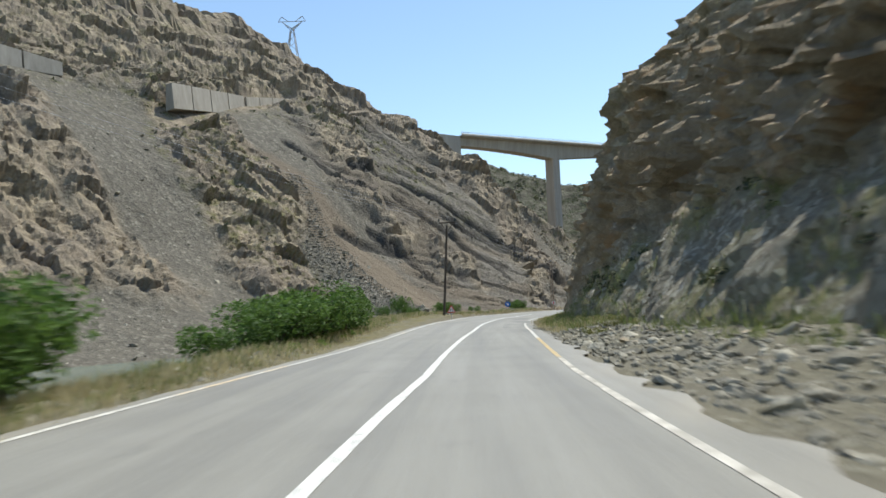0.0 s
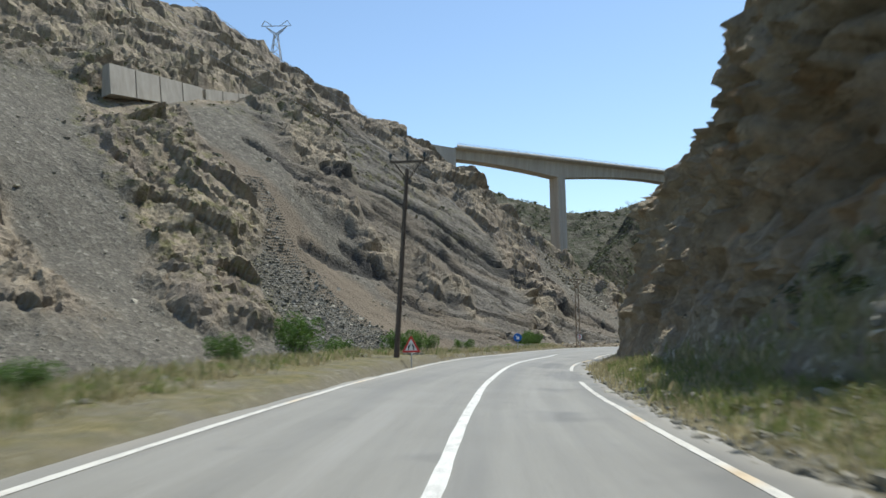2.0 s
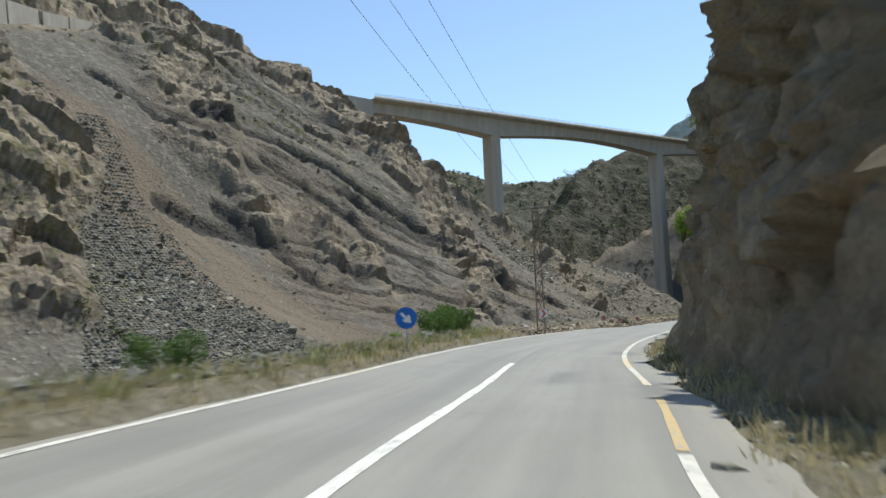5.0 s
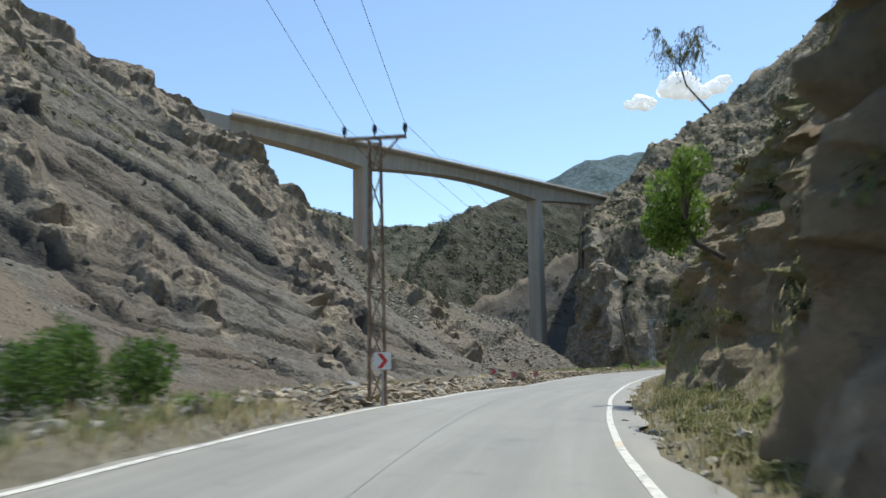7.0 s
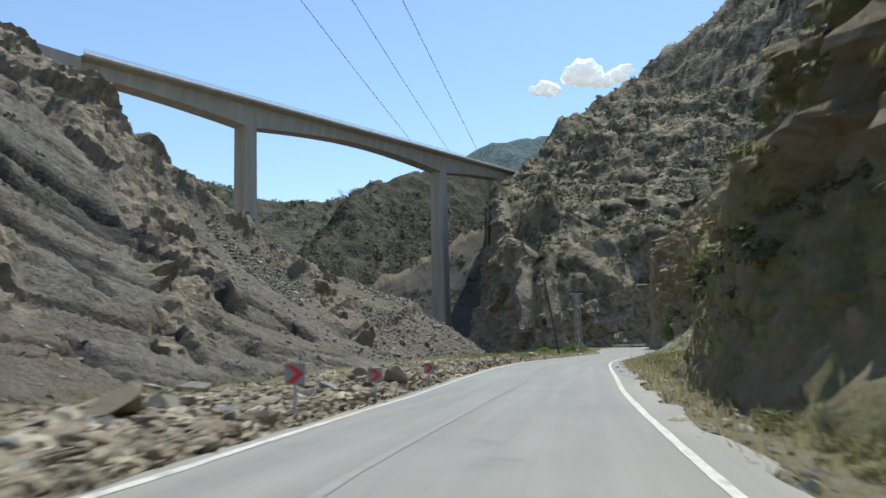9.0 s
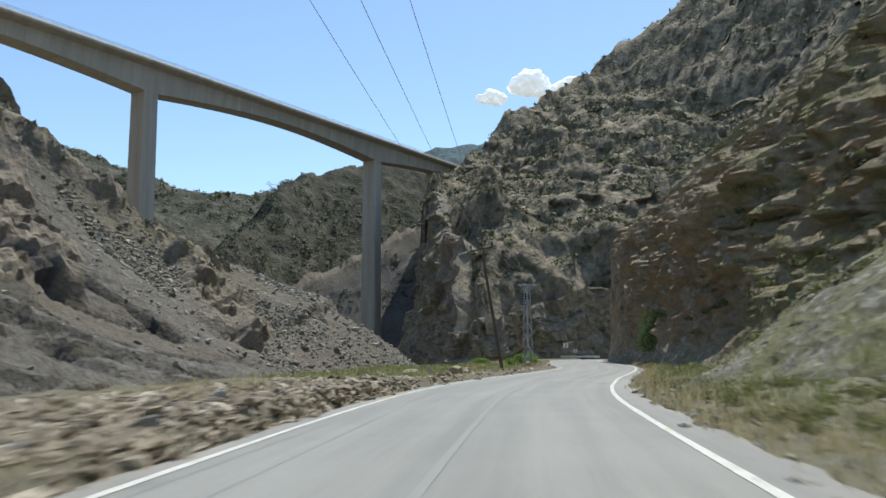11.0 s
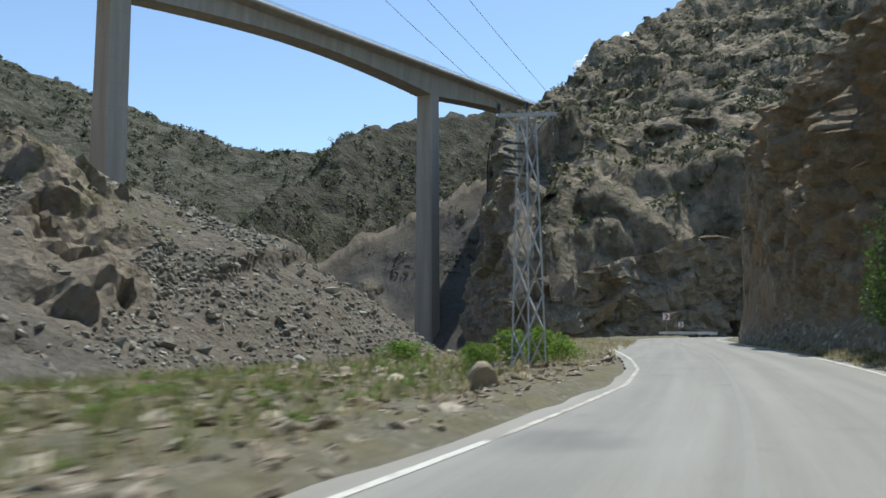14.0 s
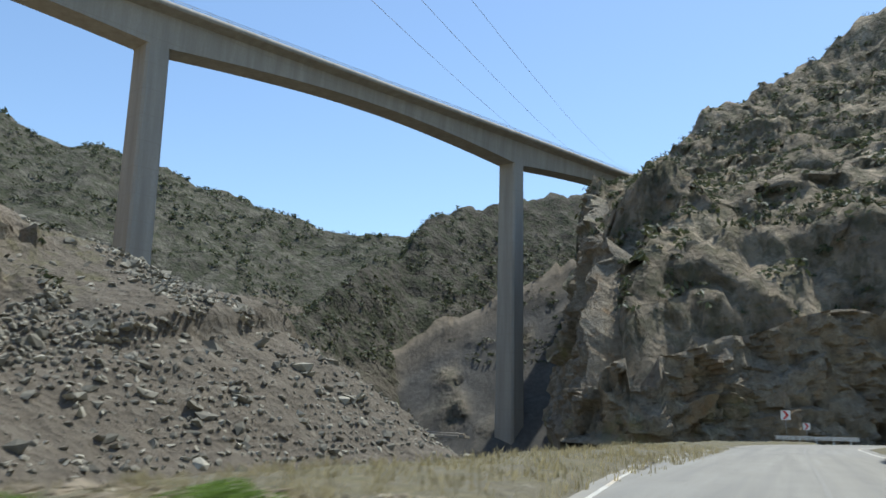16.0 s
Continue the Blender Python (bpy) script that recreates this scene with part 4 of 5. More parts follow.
# ---- bridge ----
BX, BY, BC, BS = 50.0, 391.5, 0.7766, 0.630
def bridge_xy(s, t):
    return BX + s * BC + t * BS, BY + s * BS - t * BC
def deck_top(s):
    return 68.2 + 0.0365 * s
def deck_depth(s):
    q = np.minimum(np.abs(s - 2), np.abs(s - 101))
    return 3.7 + 2.9 * np.clip(1 - q / 46, 0, 1) ** 1.6
bridge = thing("bridge", "tall grey concrete bridge with arched girder spans on two slender piers", "bridge")
def deck_ring(s, ring):
    s = np.asarray(s, float)
    T, Hh = deck_top(s), deck_depth(s)
    prof = np.stack([np.stack([np.full(s.shape, a), T + dz + k * Hh], -1) for a, dz, k in ring], 1)
    Sg = np.repeat(s[:, None], len(ring), 1)
    X, Y = bridge_xy(Sg, prof[..., 0])
    return X, Y, prof[..., 1]
s_ax = np.arange(-51.6, 170, 1.2)
X, Y, Z = deck_ring(s_ax, [(-4.9, 0, 0), (-4.9, -0.3, 0), (-2.9, -0.75, 0), (-2.5, 0, -1), (2.5, 0, -1), (2.9, -0.75, 0), (4.9, -0.3, 0), (4.9, 0, 0), (-4.9, 0, 0)])
deck = grid_mesh("girder", X, Y, Z, concrete_m)
for p in deck.data.polygons:
    p.use_smooth = False
deck.parent = bridge
for side in (-1, 1):
    X, Y, Z = deck_ring(s_ax, [(side * 4.9, -0.35, 0), (side * 5.15, -0.35, 0), (side * 5.15, 0.65, 0), (side * 4.9, 0.65, 0), (side * 4.9, -0.35, 0)])
    curb = grid_mesh("parapet", X, Y, Z, concrete_m)
    curb.parent = bridge
    bm = bmesh.new()
    for h in (0.95, 1.3):
        for a, b in zip(s_ax[:-8:8], s_ax[8::8]):
            p, q = bridge_xy(a, side * 5.0), bridge_xy(b, side * 5.0)
            bar(bm, (*p, deck_top(a) + h), (*q, deck_top(b) + h), 0.07, 0.07)
    for a in s_ax[::3]:
        p = bridge_xy(a, side * 5.0)
        bar(bm, (*p, deck_top(a) + 0.6), (*p, deck_top(a) + 1.32), 0.07, 0.07)
    part("railing", bm, steel_m, bridge, "thin steel railing")
for q in (2.0, 101.0):
    bm = bmesh.new()
    top = deck_top(q) - float(deck_depth(q)) + 0.3
    levels = [(-8.0, 1.18), (20.0, 1.08), (top, 1.0)]
    rings = []
    for z, k in levels:
        ring = []
        for a, b in ((-2.1, -2.1), (-1.7, -2.5), (1.7, -2.5), (2.1, -2.1), (2.1, 2.1), (1.7, 2.5), (-1.7, 2.5), (-2.1, 2.1)):
            x, y = bridge_xy(q + a * k, b * k)
            ring.append(bm.verts.new((x, y, z)))
        rings.append(ring)
    for lo, hi in zip(rings, rings[1:]):
        for i in range(8):
            bm.faces.new((lo[i], lo[(i + 1) % 8], hi[(i + 1) % 8], hi[i]))
    bm.faces.new(rings[-1])
    part("pier", bm, concrete_m, bridge)
for s0, zb, wide, long in ((-58.4, 58, 4.6, 13), (168, 62, 5.4, 9)):
    bm = bmesh.new()
    x, y = bridge_xy(s0, 0)
    box(bm, (x, y, (deck_top(s0) + zb) / 2 - 0.2), (long, wide * 2, deck_top(s0) - zb), math.atan2(BS, BC), 0.1)
    part("abutment", bm, concrete_m, bridge)
bm = bmesh.new()
x, y = bridge_xy(147, 0)
box(bm, (x, y, 65.0), (6, 6.5, 10), math.atan2(BS, BC), 0.1)
part("bearing_block", bm, concrete_m, bridge)
for s0 in (-20, 24, 62, 84, 128):
    bm = bmesh.new()
    x, y = bridge_xy(s0, -4.8)
    tube(bm, (x, y, deck_top(s0)), (x, y, deck_top(s0) + 3.2), 0.06, 0.04, 6)
    tube(bm, (x, y, deck_top(s0) + 3.2), (*bridge_xy(s0, -3.9), deck_top(s0) + 3.5), 0.05, 0.04, 6)
    part("lamp_post", bm, steel_m, bridge, "thin steel lamp post")

# ---- overhead line ----
def cross_head(holder, top, across, span, arm_mat):
    """A crossarm with braces and three insulators; returns the wires' places."""
    c = Vector(top)
    a = Vector(across).normalized()
    arm = part("crossarm", bar(bmesh.new(), c - a * span, c + a * span, 0.09, 0.09), arm_mat, holder)
    for sgn in (-1, 1):
        part("brace", bar(bmesh.new(), c + a * sgn * span * 0.8, c - Vector((0, 0, 0.72)), 0.045, 0.045), arm_mat, arm)
    spots = []
    for k in (-1, 0, 1):
        p = c + a * k * span * 0.97 + Vector((0, 0, 0.04))
        bm = bmesh.new()
        tube(bm, p, p + Vector((0, 0, 0.1)), 0.02, 0.02, 8)
        for i, r in enumerate((0.06, 0.075, 0.06)):
            z = p + Vector((0, 0, 0.1 + 0.07 * i))
            tube(bm, z, z + Vector((0, 0, 0.065)), r, r * 0.7, 10)
        part("insulator", bm, insul_m, arm, "dark glazed insulator")
        spots.append(p + Vector((0, 0, 0.31)))
    return spots
def wooden_pole(base, top, across, span, label):
    ob = thing("utility_pole", label, "utility pole", "poles of the overhead line")
    bm = bmesh.new()
    tube(bm, Vector(base) - Vector((0, 0, 0.5)), top, 0.11, 0.075, 12)
    part("shaft", bm, wood_m, ob)
    return cross_head(ob, Vector(top) + (Vector(top) - Vector(base)).normalized() * 0.28, across, span, wood_m)
def lattice_tower(base, height, w0, w1, across, mat, label, turn=0.0):
    ob = thing("lattice_tower", label, "lattice tower", "poles of the overhead line")
    b = Vector(base)
    def corner(z, i):
        w = w0 + (w1 - w0) * z / height
        ang = turn + math.pi / 4 + i * math.pi / 2
        return b + Vector((math.cos(ang) * w * 0.7071, math.sin(ang) * w * 0.7071, z))
    for i in range(4):
        part("leg", bar(bmesh.new(), corner(-0.4, i), corner(height, i), 0.05, 0.05), mat, ob)
    n = max(6, int(height / 0.9))
    for i in range(4):
        for k in range(n):
            z0, z1 = height * k / n, height * (k + 1) / n
            p, q = (corner(z0, i), corner(z1, (i + 1) % 4)) if k % 2 else (corner(z0, (i + 1) % 4), corner(z1, i))
            part("lattice_bar", bar(bmesh.new(), p, q, 0.045, 0.035), mat, ob)
    for i in range(4):
        part("step_bar", bar(bmesh.new(), corner(height * 0.98, i), corner(height * 0.98, (i + 1) % 4), 0.05, 0.05), mat, ob)
    return cross_head(ob, b + Vector((0, 0, height + 0.05)), across, 0.82, mat), ob
P1B, P2B = (6.47, 104.9), (63.95, 233.8)
w_start = [Vector((-14 + k, 20, 9.0)) for k in (-1, 0, 1)]
w_p1 = wooden_pole((*P1B, ground_at(*P1B)), (7.0, 104.9, 7.85), (1, -0.08, 0), 0.68, "dark wooden utility pole with a crossarm, leaning beside the road")
T1 = (21.42, 157.5)
w_t1, _ = lattice_tower((*T1, ground_at(*T1) + 0.1), 6.9 - ground_at(*T1), 0.4, 0.28, (0.93, -0.36, 0), rust_m, "slim rusty steel lattice tower with a crossarm beside the road", -0.2)
w_p2 = wooden_pole((*P2B, ground_at(*P2B)), (62.45, 233.6, 7.35), (0.86, 0.1, 0.2), 0.82, "dark wooden utility pole with a crossarm, leaning over the gravel verge")
T2 = (75.75, 252.2)
w_t2, tower2 = lattice_tower((*T2, ground_at(*T2)), 7.15 - ground_at(*T2), 0.66, 0.34, (0.9, -0.43, 0), steel_m, "galvanised steel lattice tower with a crossarm on the gravel verge", 0.4)
bm = bmesh.new()
for z in (6.2, 5.98, 5.76, 5.54, 5.3):
    c = Vector((*T2, ground_at(*T2) + z))
    bar(bm, c, c + Vector((-0.55, 0.22, 0.06)), 0.07, 0.06)
    tube(bm, c + Vector((-0.4, 0.16, 0.05)), c + Vector((-0.62, 0.25, 0.12)), 0.05, 0.05, 8)
part("fuse_bracket", bm, insul_m, tower2, "dark row of fuse brackets")
w_end = [Vector((126 + 3 * k, 372 - k, 40.0)) for k in (-1, 0, 1)]
def wire(a, b, sag, r=0.006):
    pts = [Vector(a).lerp(Vector(b), t / 16) - Vector((0, 0, 4 * sag * (t / 16) * (1 - t / 16))) for t in range(17)]
    P = np.array([p[:] for p in pts])
    ang = np.linspace(0, math.tau, 7)
    side = np.cross(P[-1] - P[0], (0, 0, 1))
    side /= np.linalg.norm(side)
    ring = np.cos(ang)[:, None] * side[None] + np.sin(ang)[:, None] * np.array([[0, 0, 1.0]])
    G = P[:, None] + r * ring[None]
    tagged(grid_mesh("power_line", G[..., 0], G[..., 1], G[..., 2], wire_m), "thin sagging grey power line in the air", "power line", "wires of the overhead line")
for run, sag in (((w_start, w_p1), 1.2), ((w_p1, w_t1), 0.6), ((w_t1, w_p2), 1.2), ((w_p2, w_t2), 0.2), ((w_t2, w_end), 2.5)):
    for a, b in zip(*run):
        wire(a, b, sag)
def far_pylon(x, y, z, h, label):
    ob = thing("transmission_tower", label, "transmission tower")
    b = Vector((x, y, z))
    k = h / 20
    def bars(name, pairs, r):
        for p, q in pairs:
            part(name, bar(bmesh.new(), b + Vector(p) * k, b + Vector(q) * k, r * k, r * k), steel_m, ob)
    cor = ((-3, -3), (3, -3), (3, 3), (-3, 3))
    bars("leg", [((cx, cy, -4), (cx * 0.3, cy * 0.3, 12)) for cx, cy in cor], 0.4)
    bars("strut", [((cx * 0.3, cy * 0.3, 12), (sx * 6, 0, 17)) for cx, cy in cor for sx in (-1, 1)], 0.3)
    bars("lattice_bar", [((a[0] * f, a[1] * f, zz), (c[0] * g, c[1] * g, zz + 4)) for zz, f, g in ((0, 0.83, 0.65), (4, 0.65, 0.48), (8, 0.48, 0.3)) for a, c in zip(cor, cor[1:] + cor[:1])], 0.25)
    bars("crossarm", [((-8, 0, 17), (8, 0, 17)), ((-8, 0, 17), (-6, 0, 20)), ((8, 0, 17), (6, 0, 20)), ((-6, 0, 20), (-2, 0, 17)), ((6, 0, 20), (2, 0, 17))], 0.35)
far_pylon(-67, 448, 131, 17, "steel transmission tower on the hilltop skyline")
far_pylon(128, 612, 78, 10, "small steel transmission tower on the far ridge")

# ---- signs ----
def prism(points, depth):
    """A plate of that outline in the xz plane, facing -y."""
    bm = bmesh.new()
    f = bm.faces.new([bm.verts.new((x, 0, z)) for x, z in points])
    got = bmesh.ops.extrude_face_region(bm, geom=[f])
    bmesh.ops.translate(bm, verts=[g for g in got["geom"] if isinstance(g, bmesh.types.BMVert)], vec=(0, depth, 0))
    return bm
def shifted(bm, y):
    bmesh.ops.translate(bm, verts=bm.verts, vec=(0, y, 0))
    return bm
def post_of(ob, h):
    part("post", tube(bmesh.new(), (0, 0.04, -0.4), (0, 0.04, h), 0.03, 0.03, 10), steel_m, ob, "galvanised steel post")
def place_sign(ob, x, y, facing):
    ob.matrix_basis = pose(x, y, ground_at(x, y), 0, 0, facing)
def rounded(points, r, n=4):
    """The outline with rounded corners."""
    out = []
    for i, p in enumerate(points):
        a, c, b = Vector(points[i - 1]), Vector(p), Vector(points[(i + 1) % len(points)])
        u, v = (a - c).normalized() * r, (b - c).normalized() * r
        for k in range(n + 1):
            t = k / n
            out.append(tuple((c + u) * (1 - t) ** 2 + c * 2 * t * (1 - t) + (c + v) * t ** 2))
    return out
tri = thing("warning_sign", "triangular red and white road narrows sign on a steel post", "road sign")
post_of(tri, 1.5)
z0, a = 0.78, 0.45
plate = part("plate", prism(rounded([(-a, z0), (a, z0), (0, z0 + 0.78)], 0.06), 0.02), red_m, tri, "red bordered plate")
part("panel", shifted(prism([(-a + 0.15, z0 + 0.085), (a - 0.15, z0 + 0.085), (0, z0 + 0.61)], 0.004), -0.006), white_m, plate, "white inner panel")
part("symbol", shifted(prism([(-0.15, z0 + 0.12), (-0.09, z0 + 0.12), (-0.09, z0 + 0.24), (-0.035, z0 + 0.32), (-0.035, z0 + 0.43), (-0.08, z0 + 0.36), (-0.15, z0 + 0.26)], 0.003), -0.010), black_m, tri, "black narrowing road mark")
part("symbol", shifted(prism([(0.15, z0 + 0.12), (0.15, z0 + 0.26), (0.08, z0 + 0.36), (0.035, z0 + 0.43), (0.035, z0 + 0.32), (0.09, z0 + 0.24), (0.09, z0 + 0.12)], 0.003), -0.010), black_m, tri, "black narrowing road mark")
place_sign(tri, 7.1, 103.9, -6)
tri.matrix_basis = tri.matrix_basis @ Matrix.Diagonal((0.76, 0.76, 0.8, 1))
disc = thing("direction_sign", "round blue sign with a white arrow on a steel post", "road sign")
post_of(disc, 1.2)
ring = [(0.31 * math.cos(t * math.tau / 40), 0.96 + 0.31 * math.sin(t * math.tau / 40)) for t in range(40)]
plate = part("plate", prism(ring, 0.02), blue_sign_m, disc, "blue disc")
def rot(points, ang, cx, cz):
    c, s = math.cos(ang), math.sin(ang)
    return [(cx + x * c - z * s, cz + x * s + z * c) for x, z in points]
part("arrow", shifted(prism(rot([(-0.2, -0.035), (0.02, -0.035), (-0.045, -0.095), (0.04, -0.125), (0.205, 0), (0.04, 0.125), (-0.045, 0.095), (0.02, 0.035), (-0.2, 0.035)], radians(-45), 0, 0.96), 0.004), -0.006), white_m, plate, "white diagonal arrow")
place_sign(disc, 13.69, 136.7, -8)
def chevron_sign(x, y, facing, h, size, label, plate_mat, wide=1.0):
    ob = thing("chevron_sign", label, "road sign", "chevron signs along the bend")
    post_of(ob, h + size)
    plate = part("plate", prism(rounded([(-size / 2, h), (size / 2, h), (size / 2, h + size), (-size / 2, h + size)], 0.04), 0.02), plate_mat, ob)
    cz = h + size / 2
    arm = [(-0.3, 0.42), (-0.02, 0.42), (0.32, 0), (-0.02, -0.42), (-0.3, -0.42), (0.04, 0)]
    part("chevron", shifted(prism([(px * size * wide, cz + pz * size) for px, pz in arm], 0.004), -0.006), red_m, plate, "red chevron mark")
    part("back_plate", shifted(prism([(-size / 2 + 0.03, h + 0.03), (size / 2 - 0.03, h + 0.03), (size / 2 - 0.03, h + size - 0.03), (-size / 2 + 0.03, h + size - 0.03)], 0.006), 0.022), grey_back_m, ob, "grey back")
    place_sign(ob, x, y, facing)
chevron_sign(21.5, 157.15, -14, 0.95, 0.42, "square white sign with a red chevron beside the lattice tower", white_m)
for x, y, f in ((29.1, 174.0, -22), (31.75, 179.3, -24), (35.5, 186.9, -26)):
    chevron_sign(x, y, f, 0.5, 0.32, "small weathered sign with a red arrowhead above roadside rubble", grey_back_m, 1.4)
chevron_sign(129.6, 334.6, -22, 2.3, 0.95, "red and white chevron sign under the shaded cliff", white_m)
chevron_sign(131.6, 334.2, -22, 1.2, 0.7, "red and white chevron sign under the shaded cliff", white_m)
rail = thing("guardrail", "short pale concrete and steel guardrail at the bend", "guardrail")
g0, g1 = Vector((127.4, 333.0, 0)), Vector((134.6, 330.2, 0))
gd = (g1 - g0).normalized()
for i in range(5):
    p = g0.lerp(g1, (i + 0.5) / 5)
    part("post", bar(bmesh.new(), p + Vector((0, 0, -0.3)), p + Vector((0, 0, 0.62)), 0.14, 0.1), steel_m, rail)
bm = bmesh.new()
for dz, dy in ((0.42, 0.0), (0.5, 0.05), (0.58, 0.0), (0.66, 0.05), (0.74, 0.0)):
    off = Vector((gd.y, -gd.x, 0)) * (0.08 + dy)
    bar(bm, g0 + off + Vector((0, 0, dz)), g1 + off + Vector((0, 0, dz)), 0.09, 0.05)
part("beam", bm, white_m, rail, "pale ribbed beam")

# ---- retaining walls on the hill ----
def hill_wall(start, end, foot, height, label, panels):
    """A wall of panels from start to end (u, v), with its foot's and its own height at both ends."""
    ob = thing("retaining_wall", label, "retaining wall")
    for k in range(panels):
        ends = []
        for q in (k / panels, (k + 1) / panels - 0.012):
            x, y = xy_of(start[0] + (end[0] - start[0]) * q, start[1] + (end[1] - start[1]) * q)
            ends.append((x, y, foot[0] + (foot[1] - foot[0]) * q, height[0] + (height[1] - height[0]) * q))
        bm = bmesh.new()
        nx, ny = 0.68, -0.59
        vs = []
        for px, py, zz, hh in ends:
            vs.append([bm.verts.new(c) for c in ((px + nx, py + ny, zz - 1.5), (px + nx - 0.15 * hh, py + ny + 0.13 * hh, zz + hh), (px - nx - 1.6, py - ny + 1.4, zz + hh), (px - nx - 1.6, py - ny + 1.4, zz - 1.5))])
        for i in range(4):
            bm.faces.new((vs[0][i], vs[0][(i + 1) % 4], vs[1][(i + 1) % 4], vs[1][i]))
        bm.faces.new(vs[0])
        bm.faces.new(vs[1][::-1])
        part("panel", bm, wall_m, ob)
hill_wall((144, 205), (175, 218.5), (54.4, 59.6), (5.2, 4.2), "pale concrete retaining wall along a track on the hillside", 4)
hill_wall((175.5, 218.8), (205, 233), (62.2, 69.7), (1.4, 0.8), "low pale concrete wall along a track on the hillside", 4)
hill_wall((84, 213), (121, 214), (59.5, 60.2), (6.5, 1.8), "pale concrete retaining wall high on the hillside", 4)

# ---- clouds ----
def cloud(az, el, dist, blobs, label):
    a, e = radians(az), radians(el)
    c = Vector((28 + dist * math.sin(a) * math.cos(e), 164 + dist * math.cos(a) * math.cos(e), dist * math.sin(e)))
    rt = Vector((math.cos(a), -math.sin(a), 0))
    bm = bmesh.new()
    for bx, bz, r in blobs:
        m = Matrix.Translation(c + rt * bx + Vector((0, 0, bz))) @ Matrix.Diagonal((r, r, r * 0.8, 1))
        bmesh.ops.create_icosphere(bm, subdivisions=4, radius=1, matrix=m)
    for v in bm.verts:
        n = noise.fractal(v.co * 0.03, 0.7, 2.0, 6)
        v.co += (v.co - c).normalized() * n * 14
    me = bpy.data.meshes.new("cloud")
    bm.to_mesh(me)
    bm.free()
    for p in me.polygons:
        p.use_smooth = True
    me.materials.append(cloud_m)
    tagged(new("cloud", me), label, "cloud", kind="structure")
cloud(26.5, 16.8, 3200, [(-28, 0, 26), (0, 8, 34), (30, 2, 26)], "small white fair-weather cloud")
cloud(29.4, 17.5, 3200, [(-50, 10, 42), (-10, 18, 58), (30, -10, 38), (70, -18, 30), (105, -4, 34), (130, 12, 30)], "small white fair-weather cloud")
cloud(-21.6, 22.4, 3200, [(-60, 0, 60), (0, 10, 60), (45, -40, 36)], "small white fair-weather cloud")

# ---- plants ----
def leaf_quads(centres, size, flat=0.6, seed=1):
    """Small leaves of random turn at the places given."""
    g = np.random.default_rng(seed)
    n = len(centres)
    nrm = g.normal(size=(n, 3)) + np.array([0, 0, flat])
    nrm /= np.linalg.norm(nrm, axis=1)[:, None]
    t = np.cross(nrm, g.normal(size=(n, 3)))
    t /= np.linalg.norm(t, axis=1)[:, None]
    b = np.cross(nrm, t)
    l = (size * g.uniform(0.6, 1.3, n))[:, None]
    c = np.asarray(centres)
    verts = np.stack([c - t * l, c - b * l * 0.42 + nrm * l * 0.1, c + t * l, c + b * l * 0.42 + nrm * l * 0.1], 1).reshape(-1, 3)
    return verts, np.arange(n * 4).reshape(-1, 4)
def bush_points(n, wide, high, lobes, seed):
    g = np.random.default_rng(seed)
    cs = np.stack([g.uniform(-1, 1, lobes) * wide * 0.62, g.uniform(-1, 1, lobes) * wide * 0.62, g.uniform(0.35, 0.8, lobes) * high], 1)
    rs = g.uniform(0.28, 0.5, lobes) * min(wide, high)
    k = g.integers(0, lobes, n)
    d = g.normal(size=(n, 3))
    d /= np.linalg.norm(d, axis=1)[:, None]
    p = cs[k] + d * (rs[k] * g.uniform(0.55, 1.08, n) ** 0.6)[:, None]
    p[:, 2] = np.abs(p[:, 2])
    return p, cs
def make_bush(name, wide, high, leaves, size, mat, label, category, seed, lobes=11, group=""):
    ob = thing(name, label, category, group)
    p, cs = bush_points(leaves, wide, high, lobes, seed)
    crown = new("crown", quick_mesh("crown", *leaf_quads(p, size, 0.5, seed), mat))
    crown.parent = ob
    bm = bmesh.new()
    for c in cs:
        tube(bm, (c[0] * 0.1, c[1] * 0.1, -0.25), (c[0] * 0.5, c[1] * 0.5, c[2] * 0.55), 0.03, 0.02, 6)
        tube(bm, (c[0] * 0.5, c[1] * 0.5, c[2] * 0.55), tuple(c), 0.02, 0.008, 6)
    part("branching_stem", bm, bark_m, ob)
    return ob
def spread(ob, spots, seed):
    """The bush and its copies at (x, y, size, height factor)."""
    g = np.random.default_rng(seed)
    for i, (x, y, k, h) in enumerate(spots):
        m = Matrix.Translation((x, y, ground_at(x, y) - 0.05)) @ Matrix.Rotation(g.uniform(0, 6.28), 4, 'Z') @ Matrix.Diagonal((k, k, k * h, 1))
        if i == 0:
            ob.matrix_basis = m
        else:
            copy_thing(ob, m)
verge_bush = make_bush("roadside_bush", 1.5, 1.9, 2600, 0.085, leaf_m, "dense green leafy bush on the road verge", "bush", 301, 13, "bushes along the verge")
spots = []
for y, d, k, h in ((41, -6.8, 1.2, 0.9), (44, -6.6, 1.15, 0.95), (47, -6.6, 1.15, 0.95), (50, -7.0, 1.2, 0.9), (65, -7.4, 1.05, 0.72), (66.5, -6.2, 1.1, 0.78), (68.5, -5.6, 1.1, 0.86), (70.5, -5.4, 1.15, 0.9), (72.5, -5.6, 1.1, 0.9), (74.5, -5.3, 1.0, 0.85), (76.5, -5.2, 0.85, 0.8), (70, -7.2, 1.2, 0.9), (73.5, -7.0, 1.15, 0.88),
                   (86, -6.2, 0.34, 0.9), (95.5, -6.2, 0.36, 1.2), (102, -6.2, 0.5, 1.6), (107.5, -6.4, 0.42, 1.2)):
    x, yy = road_xy(s_at(y), d)
    spots.append((float(x), float(yy), k, h))
spread(verge_bush, spots, 5)
